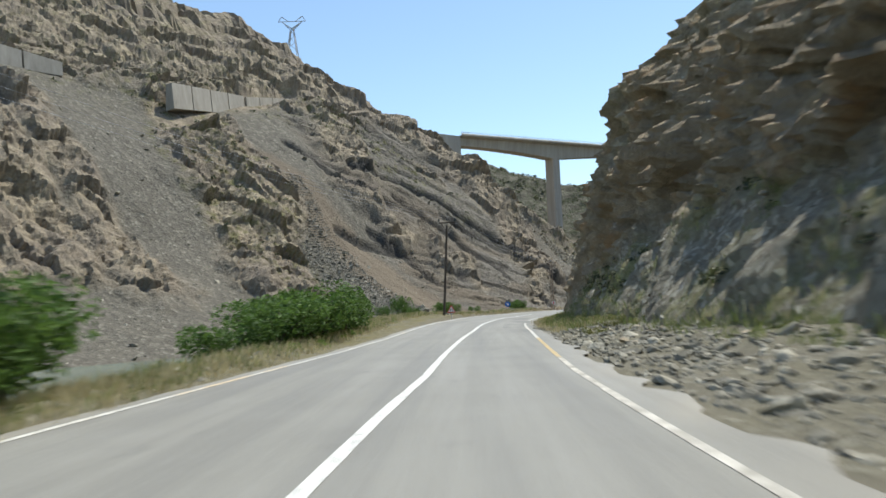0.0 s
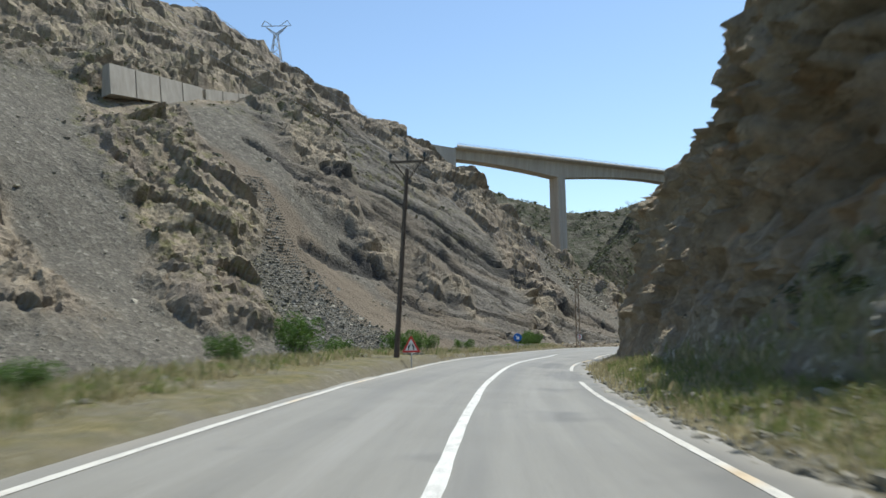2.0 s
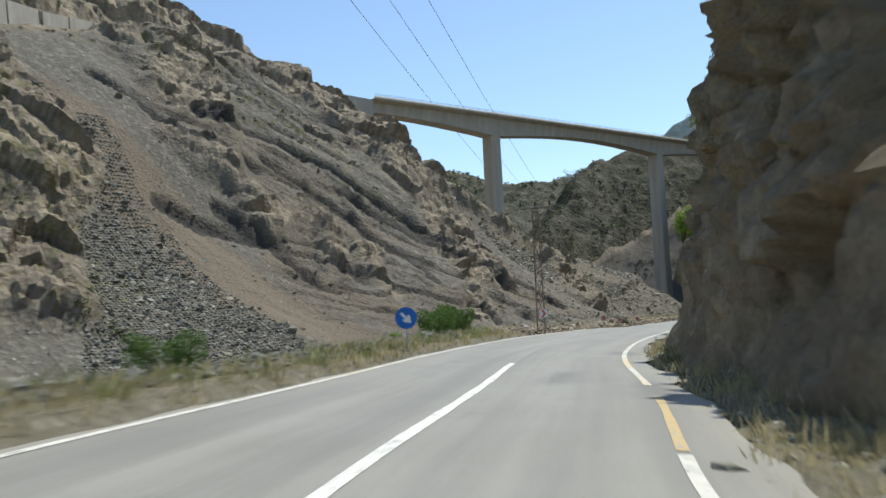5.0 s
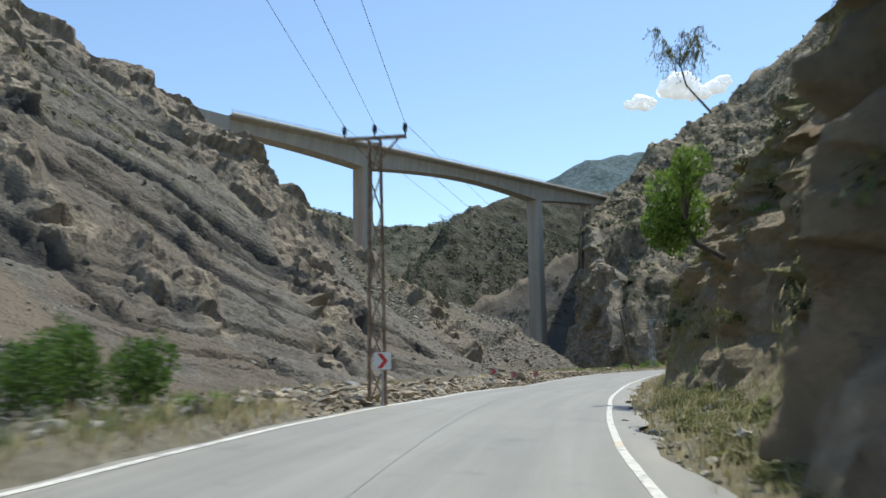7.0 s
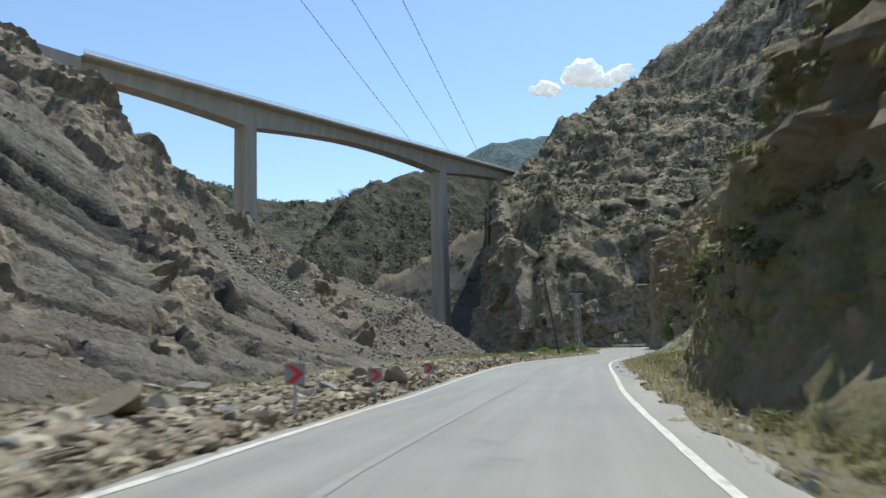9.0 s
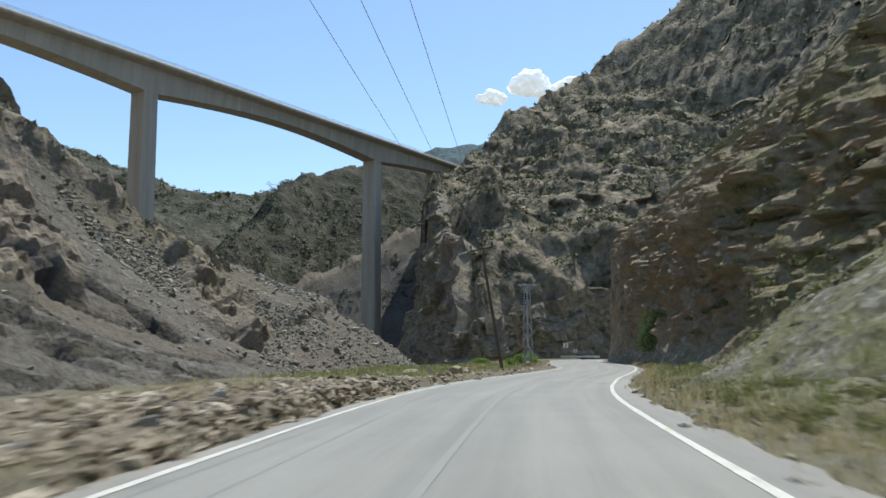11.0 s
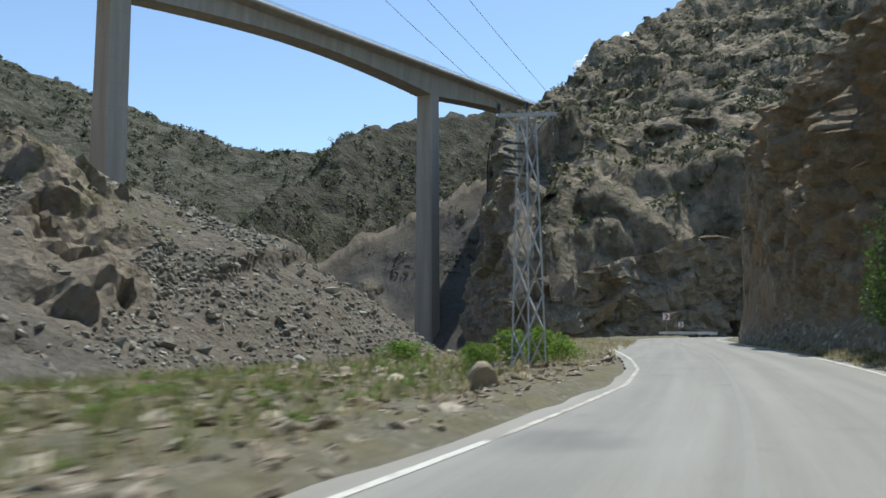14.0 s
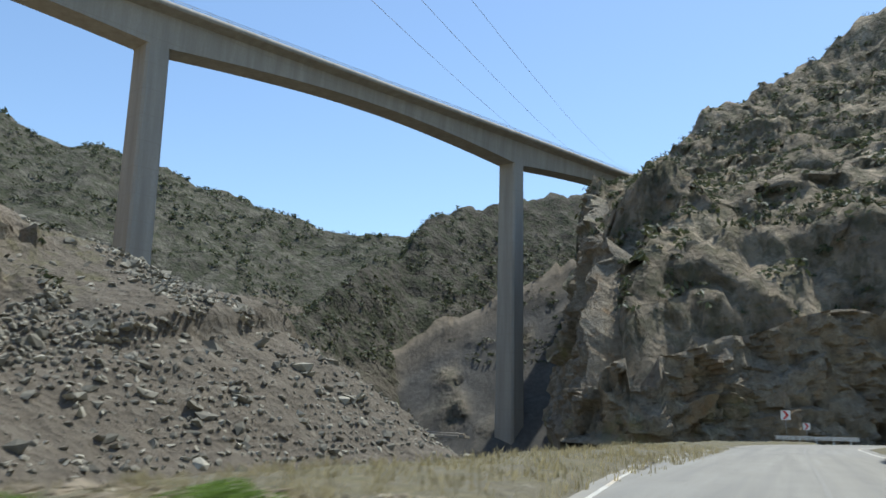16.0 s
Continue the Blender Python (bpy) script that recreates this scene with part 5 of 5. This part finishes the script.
low_bush = make_bush("low_shrub", 1.6, 1.2, 2200, 0.075, leaf_m, "low rounded green shrub on the road verge", "bush", 311, 12, "shrubs along the verge")
spots = []
for y, d, k, h in ((111, -4.4, 0.7, 1.2), (113.5, -4.6, 0.8, 1.2), (116, -4.4, 0.7, 1.1), (125.5, -4.6, 0.6, 1.1), (146.4, -4.9, 0.85, 1.1), (148.0, -5.1, 1.0, 1.25), (149.8, -4.9, 0.95, 1.2)):
    x, yy = road_xy(s_at(y), d)
    spots.append((float(x), float(yy), k, h))
spread(low_bush, spots, 6)
gravel_bush = make_bush("leafy_shrub", 1.3, 1.2, 2000, 0.07, bright_leaf_m, "fresh green shrub on the gravel beside the lattice tower", "bush", 321, 10, "shrubs on the gravel")
spread(gravel_bush, [(76.4, 254.2, 0.9, 1.0), (77.6, 256.0, 1.1, 0.8), (79.2, 258.2, 0.85, 0.7), (75.0, 253.6, 0.7, 1.0), (73.6, 256.5, 1.0, 0.6), (80.5, 261.5, 0.7, 0.6)], 7)
def hung_bush(ob, x, y, z, k, h, turn):
    ob.matrix_basis = Matrix.Translation((x, y, z)) @ Matrix.Rotation(turn, 4, 'Z') @ Matrix.Diagonal((k, k, k * h, 1))
cliff_tree = thing("cliff_tree", "small sunlit green tree growing out of the cliff", "tree")
p, cs = bush_points(3600, 1.25, 4.0, 18, 331)
p[:, 2] -= 0.6
crown = new("crown", quick_mesh("crown", *leaf_quads(p, 0.095, 0.4, 331), bright_leaf_m))
crown.parent = cliff_tree
bm = bmesh.new()
tube(bm, (1.5, 0.4, 0.2), (0.6, 0.1, 0.7), 0.1, 0.08, 10)
tube(bm, (0.6, 0.1, 0.7), (0.1, 0, 1.8), 0.08, 0.05, 10)
part("trunk", bm, bark_m, cliff_tree)
for c in cs:
    part("limb", tube(bmesh.new(), (0.25, 0.05, 1.2), tuple(c), 0.035, 0.01, 6), bark_m, cliff_tree)
hung_bush(cliff_tree, 31.9, 161.6, 4.3, 1.0, 1.0, -0.5)
def dry_tree(x, y, z, high, seed):
    """A thin drooping tree: trunk, limbs, and hanging twigs with sparse leaves."""
    ob = thing("drooping_tree", "thin grey drooping tree overhanging the cliff top", "tree", "drooping trees on the cliff top")
    g = np.random.default_rng(seed)
    bm = bmesh.new()
    tube(bm, (0.9, -0.3, -0.8), (0.1, 0, 0.3), 0.05, 0.035, 8)
    tube(bm, (0.1, 0, 0.3), (-0.15, 0.05, high * 0.55), 0.035, 0.02, 8)
    part("trunk", bm, bark_m, ob)
    twigs, tips = bmesh.new(), []
    for k in range(12):
        a = k * 2.4
        e = Vector((math.cos(a) * g.uniform(0.4, 0.9), math.sin(a) * g.uniform(0.4, 0.9), high * g.uniform(0.6, 1.0)))
        part("limb", tube(bmesh.new(), (-0.1, 0.03, high * 0.4), e, 0.015, 0.008, 6), bark_m, ob)
        for j in range(7):
            f = e + Vector((g.normal() * 0.3, g.normal() * 0.3, -g.uniform(0.3, 1.5)))
            mid = e.lerp(f, 0.5) + Vector((g.normal() * 0.1, g.normal() * 0.1, 0.15))
            tube(twigs, e, mid, 0.008, 0.006, 4)
            tube(twigs, mid, f, 0.006, 0.003, 4)
            tips += [tuple(e.lerp(mid, s) if s < 1 else mid.lerp(f, s - 1)) for s in g.uniform(0.1, 2, 22)]
    part("twigs", twigs, bark_m, ob)
    c = new("foliage", quick_mesh("foliage", *leaf_quads(np.array(tips) + g.normal(size=(len(tips), 3)) * 0.05, 0.05, 0.2, seed), olive_leaf_m))
    c.parent = ob
    ob.matrix_basis = pose(x, y, z, 0, 0, g.uniform(-20, 20))
dry_tree(34.2, 164.6, 11.2, 2.6, 351)
dry_tree(30.6, 152.6, 11.0, 2.8, 352)
cliff_bush = make_bush("cliff_shrub", 0.7, 1.0, 900, 0.07, bright_leaf_m, "small green shrub hanging on the cliff", "bush", 353, 7, "shrubs on the cliff")
hung_bush(cliff_bush, 28.4, 154.6, 4.9, 1.0, 1.3, 0.4)
ivy = make_bush("ivy_tree", 2.0, 3.6, 5200, 0.085, leaf_m, "dense dark green climbing tree against the cliff", "tree", 341, 18)
hung_bush(ivy, 90.0, 252.2, 0.3, 1.15, 1.25, 0.7)

# ---- scattered shrubs on the slopes ----
ICO = bmesh.new()
bmesh.ops.create_icosphere(ICO, subdivisions=1, radius=1)
ICO_V = np.array([v.co[:] for v in ICO.verts])
ICO_F = np.array([[v.index for v in f.verts] for f in ICO.faces])
ICO.free()
ICO2 = bmesh.new()
bmesh.ops.create_icosphere(ICO2, subdivisions=2, radius=1)
ICO2_V = np.array([v.co[:] for v in ICO2.verts])
ICO2_F = np.array([[v.index for v in f.verts] for f in ICO2.faces])
ICO2.free()
def lumps(name, places, sizes, squash, mat, label, category, seed, base=(ICO_V, ICO_F), rough=0.35, kind="stuff"):
    """Many uneven lumps in one mesh."""
    g = np.random.default_rng(seed)
    n, (bv, bf) = len(places), base
    sc = np.asarray(sizes)[:, None] * g.uniform(0.6, 1.4, (n, 3)) * np.array([1, 1, squash])
    v = bv[None] * (1 + rough * g.normal(size=(n, len(bv), 1))).clip(0.45, 1.7)
    ang = g.uniform(0, 6.28, n)
    v = v * sc[:, None]
    c, s = np.cos(ang)[:, None], np.sin(ang)[:, None]
    tilt = g.uniform(-0.6, 0.6, n)
    v = np.stack([v[..., 0] * c - v[..., 1] * s, v[..., 0] * s + v[..., 1] * c, v[..., 2] + tilt[:, None] * v[..., 0]], -1) + np.asarray(places)[:, None]
    f = (bf[None] + (np.arange(n) * len(bv))[:, None, None]).reshape(-1, 3)
    return tagged(new(name, quick_mesh(name, v.reshape(-1, 3), f, mat)), label, category, kind=kind)
def leafy(name, places, sizes, per, mat, label, seed, leaf=0.42):
    """Many small shrubs, each a tuft of leaf clumps, in one mesh."""
    g = np.random.default_rng(seed)
    n = len(places)
    d = g.normal(size=(n, per, 3))
    d /= np.linalg.norm(d, axis=2)[..., None]
    d[..., 2] = np.abs(d[..., 2]) * 0.8
    p = np.asarray(places)[:, None] + d * np.asarray(sizes)[:, None, None] * g.uniform(0.4, 1.0, (n, per, 1))
    size = np.repeat(np.asarray(sizes) * leaf, per)
    v, f = leaf_quads(p.reshape(-1, 3), size, 0.6, seed)
    return tagged(new(name, quick_mesh(name, v, f, mat)), label, "shrubs", kind="stuff")
def on_grid(X, Y, Z, n, seed, keep=None, rows=None, cols=None):
    g = np.random.default_rng(seed)
    i, j = g.integers(*(rows or (0, X.shape[0])), n * 3), g.integers(*(cols or (0, X.shape[1])), n * 3)
    p = np.stack([X[i, j], Y[i, j], Z[i, j]], 1)
    if keep is not None:
        p = p[keep(p, i, j)]
    return p[:n]
shrub_m = leaf_material("shrub", (0.06, 0.072, 0.034), (0.14, 0.15, 0.072), 0.3)
def clumped(p, scale, seed, level):
    return fbm(p[:, 0] / scale, p[:, 1] / scale, p[:, 2] / scale, 3, seed) > level
pf = on_grid(X_F, Y_F, Z_F, 5200, 401, lambda p, i, j: (p[:, 2] > 8) & (p[:, 1] < 650) & (p[:, 0] > -160) & (p[:, 0] < 260) & clumped(p, 22, 402, -0.25))
leafy("far_shrubs", pf, rng.uniform(1.0, 2.6, len(pf)), 9, shrub_m, "scattered dark green shrubs over the distant slope", 403)
pm = on_grid(X_M, Y_M, Z_M, 3600, 411, lambda p, i, j: (p[:, 2] > 14) & (p[:, 1] < 590) & clumped(p, 16, 412, -0.2))
leafy("middle_shrubs", pm, rng.uniform(0.8, 2.1, len(pm)), 10, shrub_m, "scattered dark shrubs over the shaded hill", 413)
pb = on_grid(X_B, Y_B, Z_B, 9000, 421, lambda p, i, j: (p[:, 2] > 16) & (p[:, 0] > 118) & clumped(p, 14, 422, -0.3))
leafy("mountain_shrubs", pb, rng.uniform(0.5, 1.7, len(pb)), 11, shrub_m, "scattered bushes over the shaded mountain", 423)
hv_keep = lambda p, i, j: (veg[i, j] > 0.35) & (V[i, j] < 232) & (U[i, j] > 60)
ph = on_grid(X_H, Y_H, Z_H, 900, 431, hv_keep)
leafy("hill_shrubs", ph, rng.uniform(0.35, 1.1, len(ph)), 14, dull_leaf_m, "small olive green shrubs among the rocks", 433)
pc = on_grid(X_C, Y_C, Z_C, 1800, 441, lambda p, i, j: (vegc[i, j] > 0.5) & (p[:, 2] > 1.5) & (p[:, 2] < 45))
leafy("cliff_shrubs", pc, rng.uniform(0.25, 0.7, len(pc)), 70, dull_leaf_m, "dull green shrubs on the cliff ledges", 443, 0.2)

# ---- loose stones ----
pq = on_grid(X_H, Y_H, Z_H, 12000, 481, lambda p, i, j: (rock[i, j] < 0.3) & (U[i, j] < 168 + 1.2 * vnoise(V[i, j] / 4, V[i, j] * 0, V[i, j] * 0, 483)) & (U[i, j] > 164 - 0.56 * (187 - V[i, j])) & (rng.random(len(i)) < 0.9), rows=(int(np.searchsorted(v_axis, 136)), int(np.searchsorted(v_axis, 187))), cols=(int(np.searchsorted(u_axis, 135)), int(np.searchsorted(u_axis, 171))))
lumps("fan_stones", pq, rng.uniform(0.09, 0.23, len(pq)) * (1 + 0.8 * (rng.random(len(pq)) < 0.08)), 0.7, fan_stone_m, "grey pebbles of a scree fan below the rocks", "stones", 482)
pn = on_grid(X_H, Y_H, Z_H, 13000, 457, lambda p, i, j: (rock[i, j] < 0.3) & (U[i, j] > 258) & (U[i, j] < 306) & (V[i, j] > 141) & (V[i, j] < 184) & (rng.random(len(i)) < np.where(ledge[i, j] > -0.5, 1.0, 0.22) * (0.4 + 0.6) * smooth(-0.2, 0.3, fbm(U[i, j] / 6, V[i, j] / 6, U[i, j] * 0, 3, 458))), rows=(int(np.searchsorted(v_axis, 140)), int(np.searchsorted(v_axis, 184))), cols=(int(np.searchsorted(u_axis, 256)), int(np.searchsorted(u_axis, 308))))
lumps("nose_stones", pn, rng.uniform(0.1, 0.27, len(pn)) * (1 + 1.0 * (rng.random(len(pn)) < 0.08)), 0.7, grey_stone_m, "angular grey stones covering the rubble slope", "stones", 459)
ps = on_grid(X_H, Y_H, Z_H, 9000, 451, lambda p, i, j: (rock[i, j] < 0.3) & (U[i, j] > 56) & (U[i, j] < 310) & (V[i, j] > 132) & (V[i, j] < 200) & (rng.random(len(i)) < np.where((U[i, j] > 250) | (seg(U[i, j], V[i, j], (152, 160), (160, 142)) < 12), 1.0, 0.16)))
lumps("scree_stones", ps, rng.uniform(0.08, 0.34, len(ps)) * (1 + 1.2 * (rng.random(len(ps)) < 0.06)), 0.7, grey_stone_m, "loose grey stones over the scree slope", "stones", 453)
def beside(n, y0, y1, d0, d1, seed):
    g = np.random.default_rng(seed)
    s = g.uniform(s_at(y0), s_at(y1), n)
    x, y = road_xy(s, g.uniform(d0, d1, n))
    return np.stack([x, y, ground_z(x, y)], 1)
def past_line(n, y0, y1, w0, w1, seed, side=-1):
    """Places w0 to w1 metres outside an edge line of the road, denser near it."""
    g = np.random.default_rng(seed)
    s = g.uniform(s_at(y0), s_at(y1), n)
    x, y = road_xy(s, np.interp(s, SS, edge_l if side < 0 else edge_r) + side * (w0 + (w1 - w0) * g.random(n) ** 1.3))
    return np.stack([x, y, ground_z(x, y)], 1)
pr = np.vstack([past_line(13000, 152, 214, 0.3, 4.6, 461), beside(4200, 212, 262, -11, -3.6, 462)])
lumps("rubble", pr, rng.uniform(0.03, 0.1, len(pr)) * (1 + 1.1 * (rng.random(len(pr)) < 0.1)), 0.5, tan_stone_m, "tan rubble stones piled along the road edge", "rubble", 463, (ICO2_V, ICO2_F), 0.26)
pf = past_line(7500, 110, 152, 1.1, 7.5, 486)
lumps("fan_foot_stones", pf, rng.uniform(0.04, 0.14, len(pf)), 0.65, fan_stone_m, "grey stones at the foot of the scree fan beside the verge", "stones", 487)
pr2 = np.vstack([beside(4200, 36, 100, 4.0, 7.4, 471), past_line(3000, 100, 292, 0.3, 2.6, 472, 1), beside(500, 195, 228, 6, 10, 473), beside(500, 45, 150, -7, -4.2, 474)])
lumps("roadside_stones", pr2, rng.uniform(0.025, 0.09, len(pr2)) * (1 + 1.2 * (rng.random(len(pr2)) < 0.08)), 0.6, grey_stone_m, "small grey-brown stones fallen along the cliff foot", "stones", 475, (ICO2_V, ICO2_F), 0.13)
pt = on_grid(X_C, Y_C, Z_C, 7000, 477, lambda p, i, j: (talus[i, j] > 0.35) & (p[:, 2] > 0.1) & ((p[:, 1] < 112) | (p[:, 1] > 195)) & clumped(p, 4, 478, -0.15))
lumps("talus_stones", pt, rng.uniform(0.04, 0.12, len(pt)) * (1 + 1.4 * (rng.random(len(pt)) < 0.06)), 0.6, grey_stone_m, "grey broken stones at the foot of the cliff", "stones", 479)
def boulder(x, y, r, squash, seed, mat, label):
    bm = bmesh.new()
    bmesh.ops.create_icosphere(bm, subdivisions=3, radius=1)
    g = np.random.default_rng(seed)
    planes = g.normal(size=(8, 3))
    planes /= np.linalg.norm(planes, axis=1)[:, None]
    cut = g.uniform(0.35, 0.7, 8)
    for v in bm.verts:
        for nrm, c in zip(planes, cut):
            k = v.co.x * nrm[0] + v.co.y * nrm[1] + v.co.z * nrm[2]
            if k > c:
                v.co -= Vector(nrm) * (k - c)
        v.co += Vector(v.co).normalized() * 0.03 * noise.fractal(v.co * 2.5 + Vector((seed, 0, 0)), 0.8, 2.0, 4)
        v.co.z *= squash
    me = bpy.data.meshes.new("boulder")
    bm.to_mesh(me)
    bm.free()
    me.materials.append(mat)
    ob = new("boulder", me)
    ob.matrix_basis = Matrix.Translation((x, y, ground_at(x, y) + r * squash * 0.45)) @ Matrix.Rotation(seed * 1.3, 4, 'Z') @ Matrix.Diagonal((r, r, r, 1))
    tagged(ob, label, "boulder", "boulders on the verge")
for i, (x, y, r, q) in enumerate(((53.9, 223.5, 0.5, 0.5), (55.1, 224.1, 0.3, 1.3), (57.5, 226.5, 0.42, 0.7), (56.0, 227.0, 0.34, 0.45), (54.4, 221.1, 0.25, 0.6), (58.9, 228.4, 0.22, 0.7), (62.0, 235.4, 0.4, 0.6), (51.6, 221.4, 0.4, 0.6), (72.2, 245.8, 0.36, 0.9), (57.2, 223.3, 0.22, 0.8), (55.4, 222.6, 0.2, 0.7))):
    boulder(x, y, r, q, 500 + i, pale_stone_m, "pale tan angular boulder on the gravel verge")
for i, (y, d, r, q) in enumerate(((170.4, -4.4, 0.55, 0.6), (171.7, -4.5, 0.32, 0.6), (182.6, -3.75, 0.38, 0.95), (184.1, -4.0, 0.45, 0.4), (170.5, -7.2, 0.42, 0.6), (176.5, -6.6, 0.5, 0.6), (186, -5.8, 0.4, 0.8), (190, -6.4, 0.35, 0.7), (150, -6.6, 0.5, 0.8), (92, -7.0, 0.55, 0.7), (96, -6.6, 0.4, 0.7))):
    x, yy = road_xy(s_at(y), d)
    boulder(float(x), float(yy), r, q, 520 + i, grey_stone_m if i % 2 else tan_stone_m, "angular grey and tan boulder on the verge")

g = np.random.default_rng(560)
for i in range(26):
    x, y = road_xy(s_at(g.uniform(50, 86)), g.uniform(4.3, 7.2))
    boulder(float(x), float(y), 0.07 + 0.13 * g.random() ** 1.5, g.uniform(0.5, 0.8), 540 + i, (pale_stone_m, grey_stone_m, pale_stone_m)[i % 3], "pale angular stone fallen from the cliff onto the gravel shoulder")

# ---- grass ----
def blades(name, places, high, mat, label, seed, per=7, wide=0.012, spread_r=0.12):
    g = np.random.default_rng(seed)
    n = len(places)
    p = np.repeat(np.asarray(places), per, 0)
    m = len(p)
    p = p + np.stack([g.normal(size=m) * spread_r, g.normal(size=m) * spread_r, np.full(m, -0.03)], 1)
    h = high * g.uniform(0.4, 1.2, m) * np.repeat(g.uniform(0.6, 1.3, n), per)
    ang, lean = g.uniform(0, 6.28, m), g.uniform(0.05, 0.55, m) * h
    dx, dy = np.cos(ang), np.sin(ang)
    w = wide * g.uniform(0.6, 1.4, m)
    a = p + np.stack([-dy * w, dx * w, 0 * w], 1)
    b = p + np.stack([dy * w, -dx * w, 0 * w], 1)
    c = p + np.stack([dx * lean * 0.4 + dy * w * 0.7, dy * lean * 0.4 - dx * w * 0.7, h * 0.6], 1)
    e = p + np.stack([dx * lean, dy * lean, h], 1)
    verts = np.stack([a, b, c, e], 1).reshape(-1, 3)
    return tagged(new(name, quick_mesh(name, verts, np.arange(m * 4).reshape(-1, 4), mat)), label, "grass", kind="stuff")
pg = np.vstack([beside(2600, 40, 112, -8.0, -3.95, 601), past_line(700, 112, 152, 0.35, 1.7, 607), beside(500, 152, 215, -8.5, -5.0, 602), beside(2600, 216, 300, -13, -4.2, 603), beside(1500, 72, 150, 4.4, 6.8, 604), past_line(1800, 100, 292, 0.75, 2.4, 606, 1), beside(1500, 150, 292, 4.2, 6.2, 605)])
blades("dry_grass", pg, 0.27, straw_m, "dry straw-coloured grass along both verges", 610)
pg2 = np.vstack([beside(1300, 40, 112, -8.5, -4.1, 611), past_line(260, 112, 150, 0.6, 1.9, 618), beside(1500, 214, 254, -13, -5.0, 612), beside(1800, 72, 112, 4.8, 8.5, 613), beside(250, 46, 72, 6.4, 8.5, 617), beside(900, 152, 250, 4.8, 6.8, 614), beside(300, 110, 155, -8.5, -5, 615)])
blades("green_grass", pg2, 0.3, grass_m, "green weeds and grass along both verges", 616)
pg3 = on_grid(X_C, Y_C, Z_C, 4200, 621, lambda p, i, j: (vegc[i, j] > 0.45) & (p[:, 2] > 0.3) & (p[:, 2] < 16))
blades("cliff_grass", pg3, 0.3, straw_m, "dry grass hanging on the cliff ledges", 622, 11, 0.009, 0.18)

pg4 = on_grid(X_C, Y_C, Z_C, 5200, 631, lambda p, i, j: (vegc[i, j] > 0.4) & (p[:, 2] > 0.2) & (p[:, 2] < 12) & (rng.random(len(i)) < np.where((p[:, 1] < 115) & (p[:, 2] < 6), 1.0, 0.35)))
blades("cliff_weeds", pg4, 0.36, grass_m, "olive green weeds on the bank and the cliff ledges", 632, 13, 0.01, 0.22)

# ---- ruined walls under the bridge ----
ruin = thing("ruined_wall", "low unfinished pale concrete walls on the valley floor", "ruin")
for (ax, ay), (bx, by), h in (((101.5, 424), (110.5, 421), 2.6), ((104.0, 432), (113.0, 429), 3.2), ((101.5, 424), (104.0, 432), 3.0), ((106.0, 422.5), (108.5, 430.5), 2.4), ((110.5, 421), (113.0, 429), 2.2)):
    part("wall_run", bar(bmesh.new(), (ax, ay, -2.5 + h / 2), (bx, by, -2.5 + h / 2 - 0.3), h, 0.5), wall_m, ruin)

# ---- larger stones of the rubble bank, one by one ----
rubble_bank = thing("rubble_bank", "bank of broken tan and grey rock slabs along the road edge", "rubble")
def slab_mesh(seed):
    g = np.random.default_rng(seed)
    v = ICO2_V.copy()
    for _ in range(9):
        nrm = g.normal(size=3)
        nrm /= np.linalg.norm(nrm)
        k = v @ nrm
        v = v - np.outer(np.maximum(k - g.uniform(0.3, 0.7), 0), nrm)
    v = v * np.array([1.0, 0.75, 0.42]) * g.uniform(0.85, 1.15, 3)
    return quick_mesh("stone", v, ICO2_F, (tan_stone_m, grey_slab_m)[seed % 3 == 0])
slabs = [slab_mesh(700 + i) for i in range(14)]
g = np.random.default_rng(720)
for i in range(290):
    y = g.uniform(154, 208)
    x, yy = road_xy(s_at(y), float(np.interp(s_at(y), SS, edge_l)) - g.uniform(0.55, 3.6))
    k = 0.1 + 0.2 * g.random() ** 1.8
    ob = new("stone", slabs[i % len(slabs)])
    ob.parent = rubble_bank
    ob.matrix_basis = pose(float(x), float(yy), ground_at(float(x), float(yy)) + k * 0.22, g.uniform(-25, 25), g.uniform(-25, 25), g.uniform(0, 360)) @ Matrix.Diagonal((k, k, k, 1))

pv = on_grid(X_C, Y_C, Z_C, 900, 651, lambda p, i, j: (p[:, 1] > 140) & (p[:, 1] < 232) & (p[:, 2] > 1.2) & (p[:, 2] < 17) & clumped(p, 4, 652, 0.0))
leafy("cliff_thicket", pv, rng.uniform(0.3, 0.8, len(pv)), 150, olive_leaf_m, "yellow-green bushes and tufts over the cliff ledges", 653, 0.15)

pw = np.vstack([beside(320, 136, 178, 4.3, 6.4, 661), beside(260, 178, 232, 4.6, 7.0, 662), beside(110, 66, 90, 5.2, 8.0, 663), beside(150, 232, 285, 4.6, 6.2, 664)])
leafy("roadside_weeds", pw, rng.uniform(0.12, 0.38, len(pw)), 110, olive_leaf_m, "olive green weeds along the foot of the cliff", 665, 0.16)
pw2 = np.vstack([beside(220, 214, 252, -12, -5.2, 671), beside(150, 60, 152, -7.5, -4.2, 672)])
leafy("verge_weeds", pw2, rng.uniform(0.1, 0.3, len(pw2)), 80, bright_leaf_m, "low fresh green weeds on the gravel verge", 675, 0.2)
pv2 = on_grid(X_C, Y_C, Z_C, 200, 655, lambda p, i, j: (p[:, 1] > 158) & (p[:, 1] < 177) & (p[:, 2] > 6) & (p[:, 2] < 15) & clumped(p, 3, 656, 0.05))
leafy("cliff_shrubs", pv2, rng.uniform(0.35, 0.8, len(pv2)), 150, bright_leaf_m, "bright green shrubs hanging over the cliff ledges", 657, 0.15)
